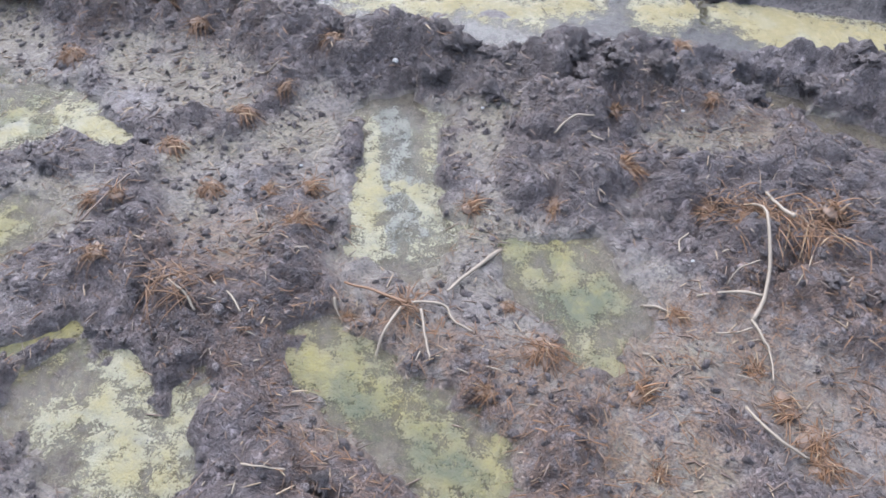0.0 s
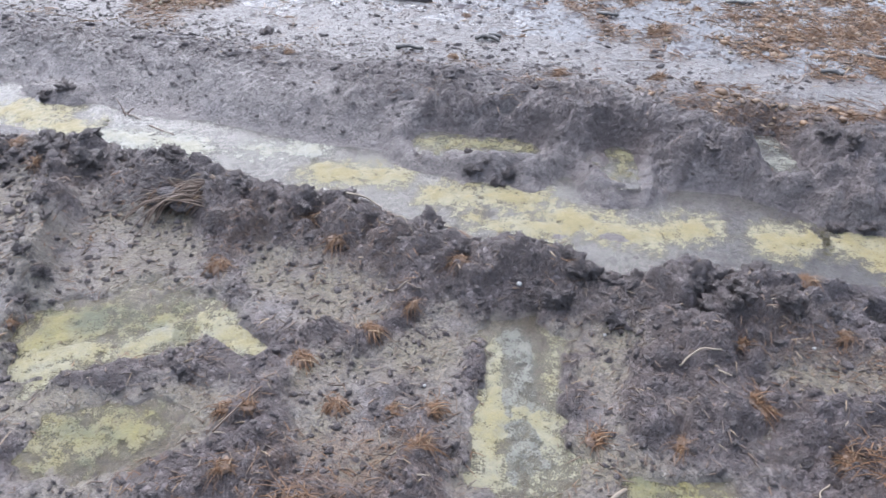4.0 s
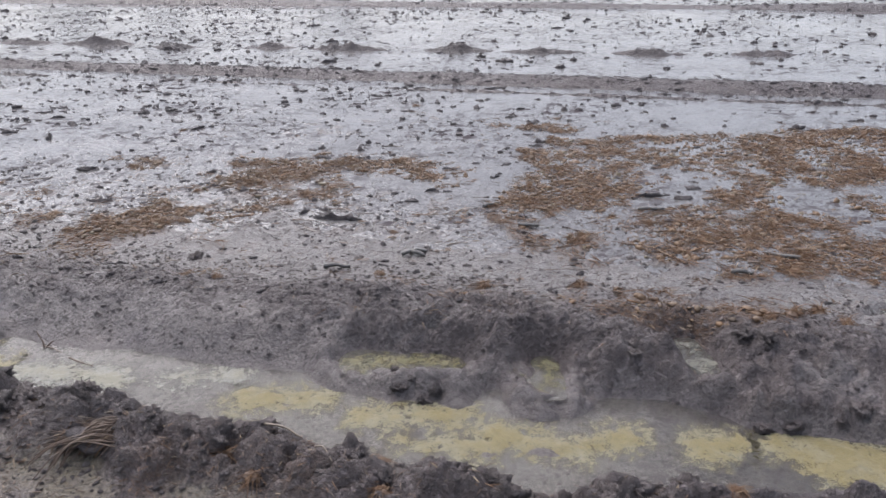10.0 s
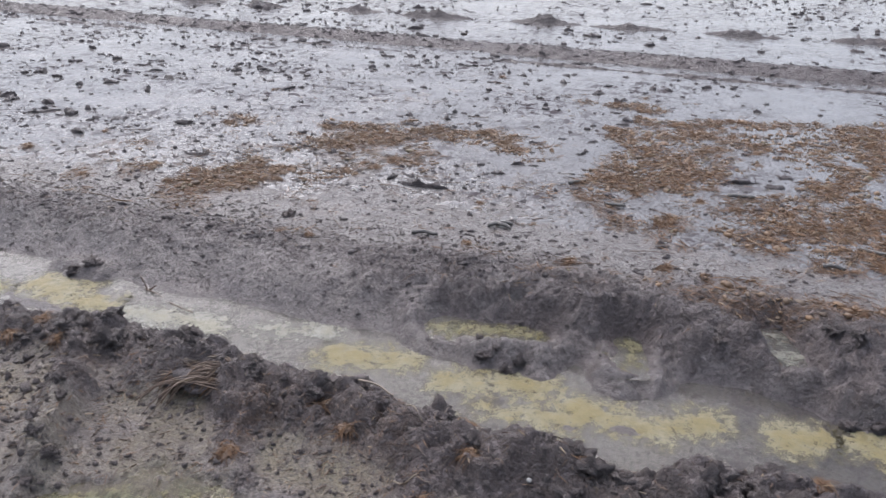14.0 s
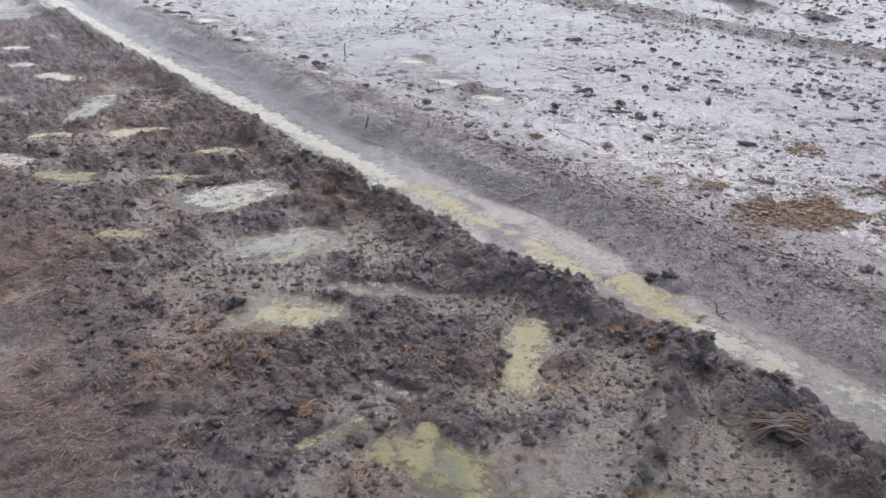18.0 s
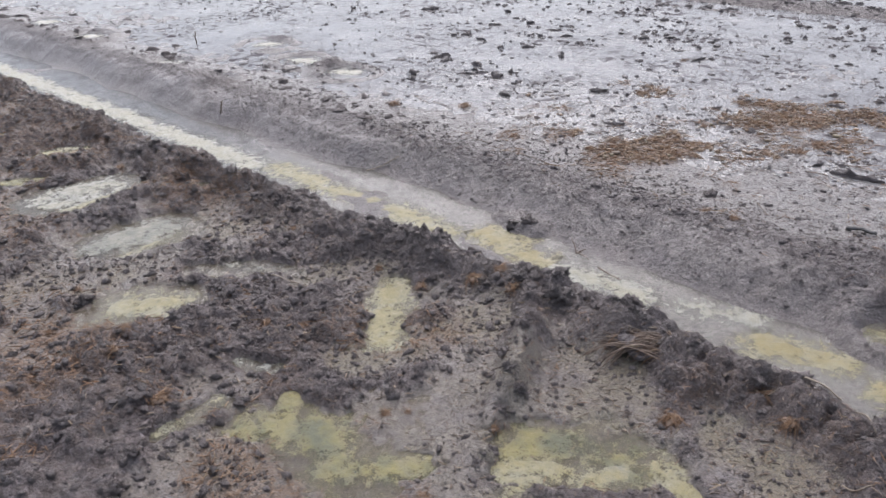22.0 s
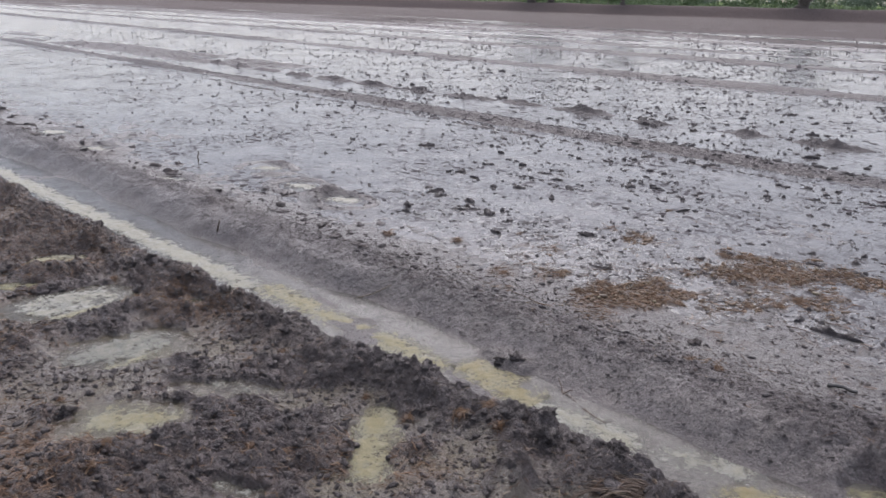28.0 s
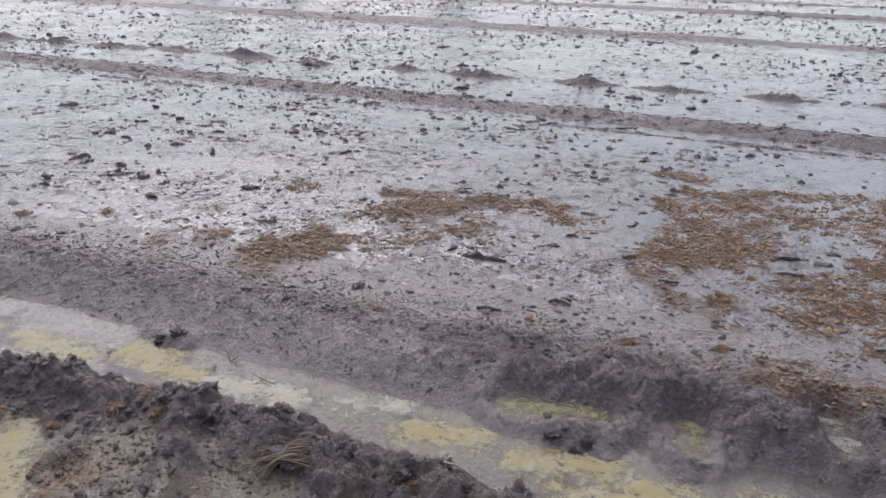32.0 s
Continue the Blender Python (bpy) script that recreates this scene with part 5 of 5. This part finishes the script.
def leaves(name, centres, spread, per, size, material, parent=None):
    """Loose leaf blades in uneven clumps round centres."""
    c = np.repeat(centres, per, 0)
    s = np.repeat(spread, per)[:, None]
    p = c + rng.normal(0, 0.5, c.shape) * s * np.array([1, 1, 0.7])
    n = len(p)
    a, b = rng.normal(0, 1, (n, 3)), rng.normal(0, 1, (n, 3))
    a /= np.linalg.norm(a, axis=1)[:, None]
    b -= a * (a * b).sum(1)[:, None]
    b /= np.linalg.norm(b, axis=1)[:, None]
    k = size * rng.uniform(0.5, 1.3, n)[:, None]
    co = np.stack([p - a * k, p + b * k * 0.4, p + a * k, p - b * k * 0.4], 1).reshape(-1, 3)
    return part(name, raw_mesh(name, co, np.arange(4 * n).reshape(-1, 4)), material, parent)


def tree(x, y, trunk, tall, wide, label, forked=False):
    z = on_ground(x, y, -0.1)[2]
    ob = tagged(new("tree"), label, "tree", "trees along the embankment")
    fork = z + tall * 0.16
    lean = rng.normal(0, 0.1)
    part("trunk", tube_mesh("trunk", [(x, y, z), (x + lean * 0.5, y, z + 0.5 * (fork - z)), (x + lean, y, fork)], [trunk * 1.25, trunk, trunk * 0.95], 10, 0.3, x), BARK, ob)
    tips = []
    for i in range(6):
        a = i * 1.05 + rng.normal(0, 0.2)
        reach = wide * rng.uniform(0.3, 0.5)
        tip = (x + reach * math.cos(a), y + reach * math.sin(a), z + tall * rng.uniform(0.45, 0.8))
        mid = (x + lean + 0.4 * reach * math.cos(a), y + 0.4 * reach * math.sin(a), fork + 0.35 * (tip[2] - fork))
        part("limb", tube_mesh("limb", [(x + lean, y, fork - 0.2), mid, tip], [trunk * 0.6, trunk * 0.4, trunk * 0.12], 7, 0.2, i), BARK, ob)
        tips += [tip, mid]
    centres = np.array([(t[0] + rng.normal(0, wide * 0.12), t[1] + rng.normal(0, wide * 0.12), max(t[2] + rng.normal(0.05 * tall, 0.08 * tall), z + tall * 0.22)) for t in tips for _ in range(4)])
    leaves("crown", centres, np.full(len(centres), wide * 0.14), 70, 0.16, LEAF, ob)


tree(-30.4, 80.2, 0.55, 7.5, 6.0, "broad tree with a thick forked trunk on the embankment")
tree(-50.3, 80.0, 0.26, 6.0, 4.5, "slender tree on the embankment")
tree(-63.4, 80.4, 0.45, 6.5, 6.0, "low spreading tree on the embankment")
tree(-61.0, 81.0, 0.35, 6.0, 5.0, "low spreading tree on the embankment")


def bush(x, y, wide, tall, material, label):
    z = on_ground(x, y)[2]
    ob = tagged(new("bush"), label, "bush", "bushes beyond the embankment")
    part("stem", tube_mesh("stem", [(x, y, z - 0.1), (x + 0.1, y, z + tall * 0.3), (x, y, z + tall * 0.6)], [0.08, 0.06, 0.02], 6, 0.1, x), BARK, ob)
    centres = np.stack([x + rng.normal(0, wide * 0.3, 22), y + rng.normal(0, wide * 0.25, 22), z + tall * rng.uniform(0.1, 0.9, 22)], 1)
    leaves("crown", centres, np.full(22, wide * 0.22), 45, 0.20, material, ob)


for i in range(34):
    y = rng.uniform(92, 170)
    x = y * rng.uniform(-1.15, -0.02)
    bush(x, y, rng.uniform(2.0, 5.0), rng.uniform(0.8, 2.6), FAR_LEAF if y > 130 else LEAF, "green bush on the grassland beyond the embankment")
n = 700
wy = rng.uniform(260, 330, n)
wx = wy * rng.uniform(-1.3, 0.35, n)
cz = 0.7 + rng.uniform(0.3, 10, n) * (0.7 + 0.5 * fbm(wx, wy, 40, 2, 191))
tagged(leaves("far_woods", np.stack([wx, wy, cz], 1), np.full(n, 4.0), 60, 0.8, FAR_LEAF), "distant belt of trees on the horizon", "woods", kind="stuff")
n = 5000
gy = rng.uniform(82.5, 150, n)
gx = gy * rng.uniform(-1.2, 0.1, n)
tagged(part("grass", strand_mesh("grass", np.stack([gx, gy, ground_z(gx, gy) - 0.02], 1), ways(rng.uniform(0, 6.3, n), rng.uniform(0.7, 1.5, n)), rng.uniform(0.2, 0.7, n), rng.uniform(0.04, 0.09, n), rng.uniform(0, 0.3, n)), LEAF), "green grass beyond the embankment", "grass", kind="stuff")


def slab(name, x0, x1, y0, y1, z0, z1, material, parent, label=""):
    bm = bmesh.new()
    bmesh.ops.create_cube(bm, size=1)
    for v in bm.verts:
        v.co = Vector((x0 + (v.co.x + 0.5) * (x1 - x0), y0 + (v.co.y + 0.5) * (y1 - y0), z0 + (v.co.z + 0.5) * (z1 - z0)))
    bmesh.ops.bevel(bm, geom=bm.edges[:], offset=0.02, segments=2, affect="EDGES")
    me = bpy.data.meshes.new(name)
    bm.to_mesh(me)
    bm.free()
    return part(name, me, material, parent, label)


board = tagged(new("notice_board"), "white board with blue bars on posts beyond the embankment", "sign")
bz = on_ground(-61.5, 93)[2]
slab("panel", -62.4, -60.6, 93.0, 93.06, bz + 1.0, bz + 2.0, PALE_PAINT, board)
slab("bar", -62.1, -60.9, 92.97, 92.99, bz + 1.55, bz + 1.75, BLUE_PAINT, board, "blue bar")
slab("post", -62.3, -62.2, 93.07, 93.17, bz - 0.1, bz + 2.0, BARK, board)
slab("post", -60.8, -60.7, 93.07, 93.17, bz - 0.1, bz + 2.0, BARK, board)
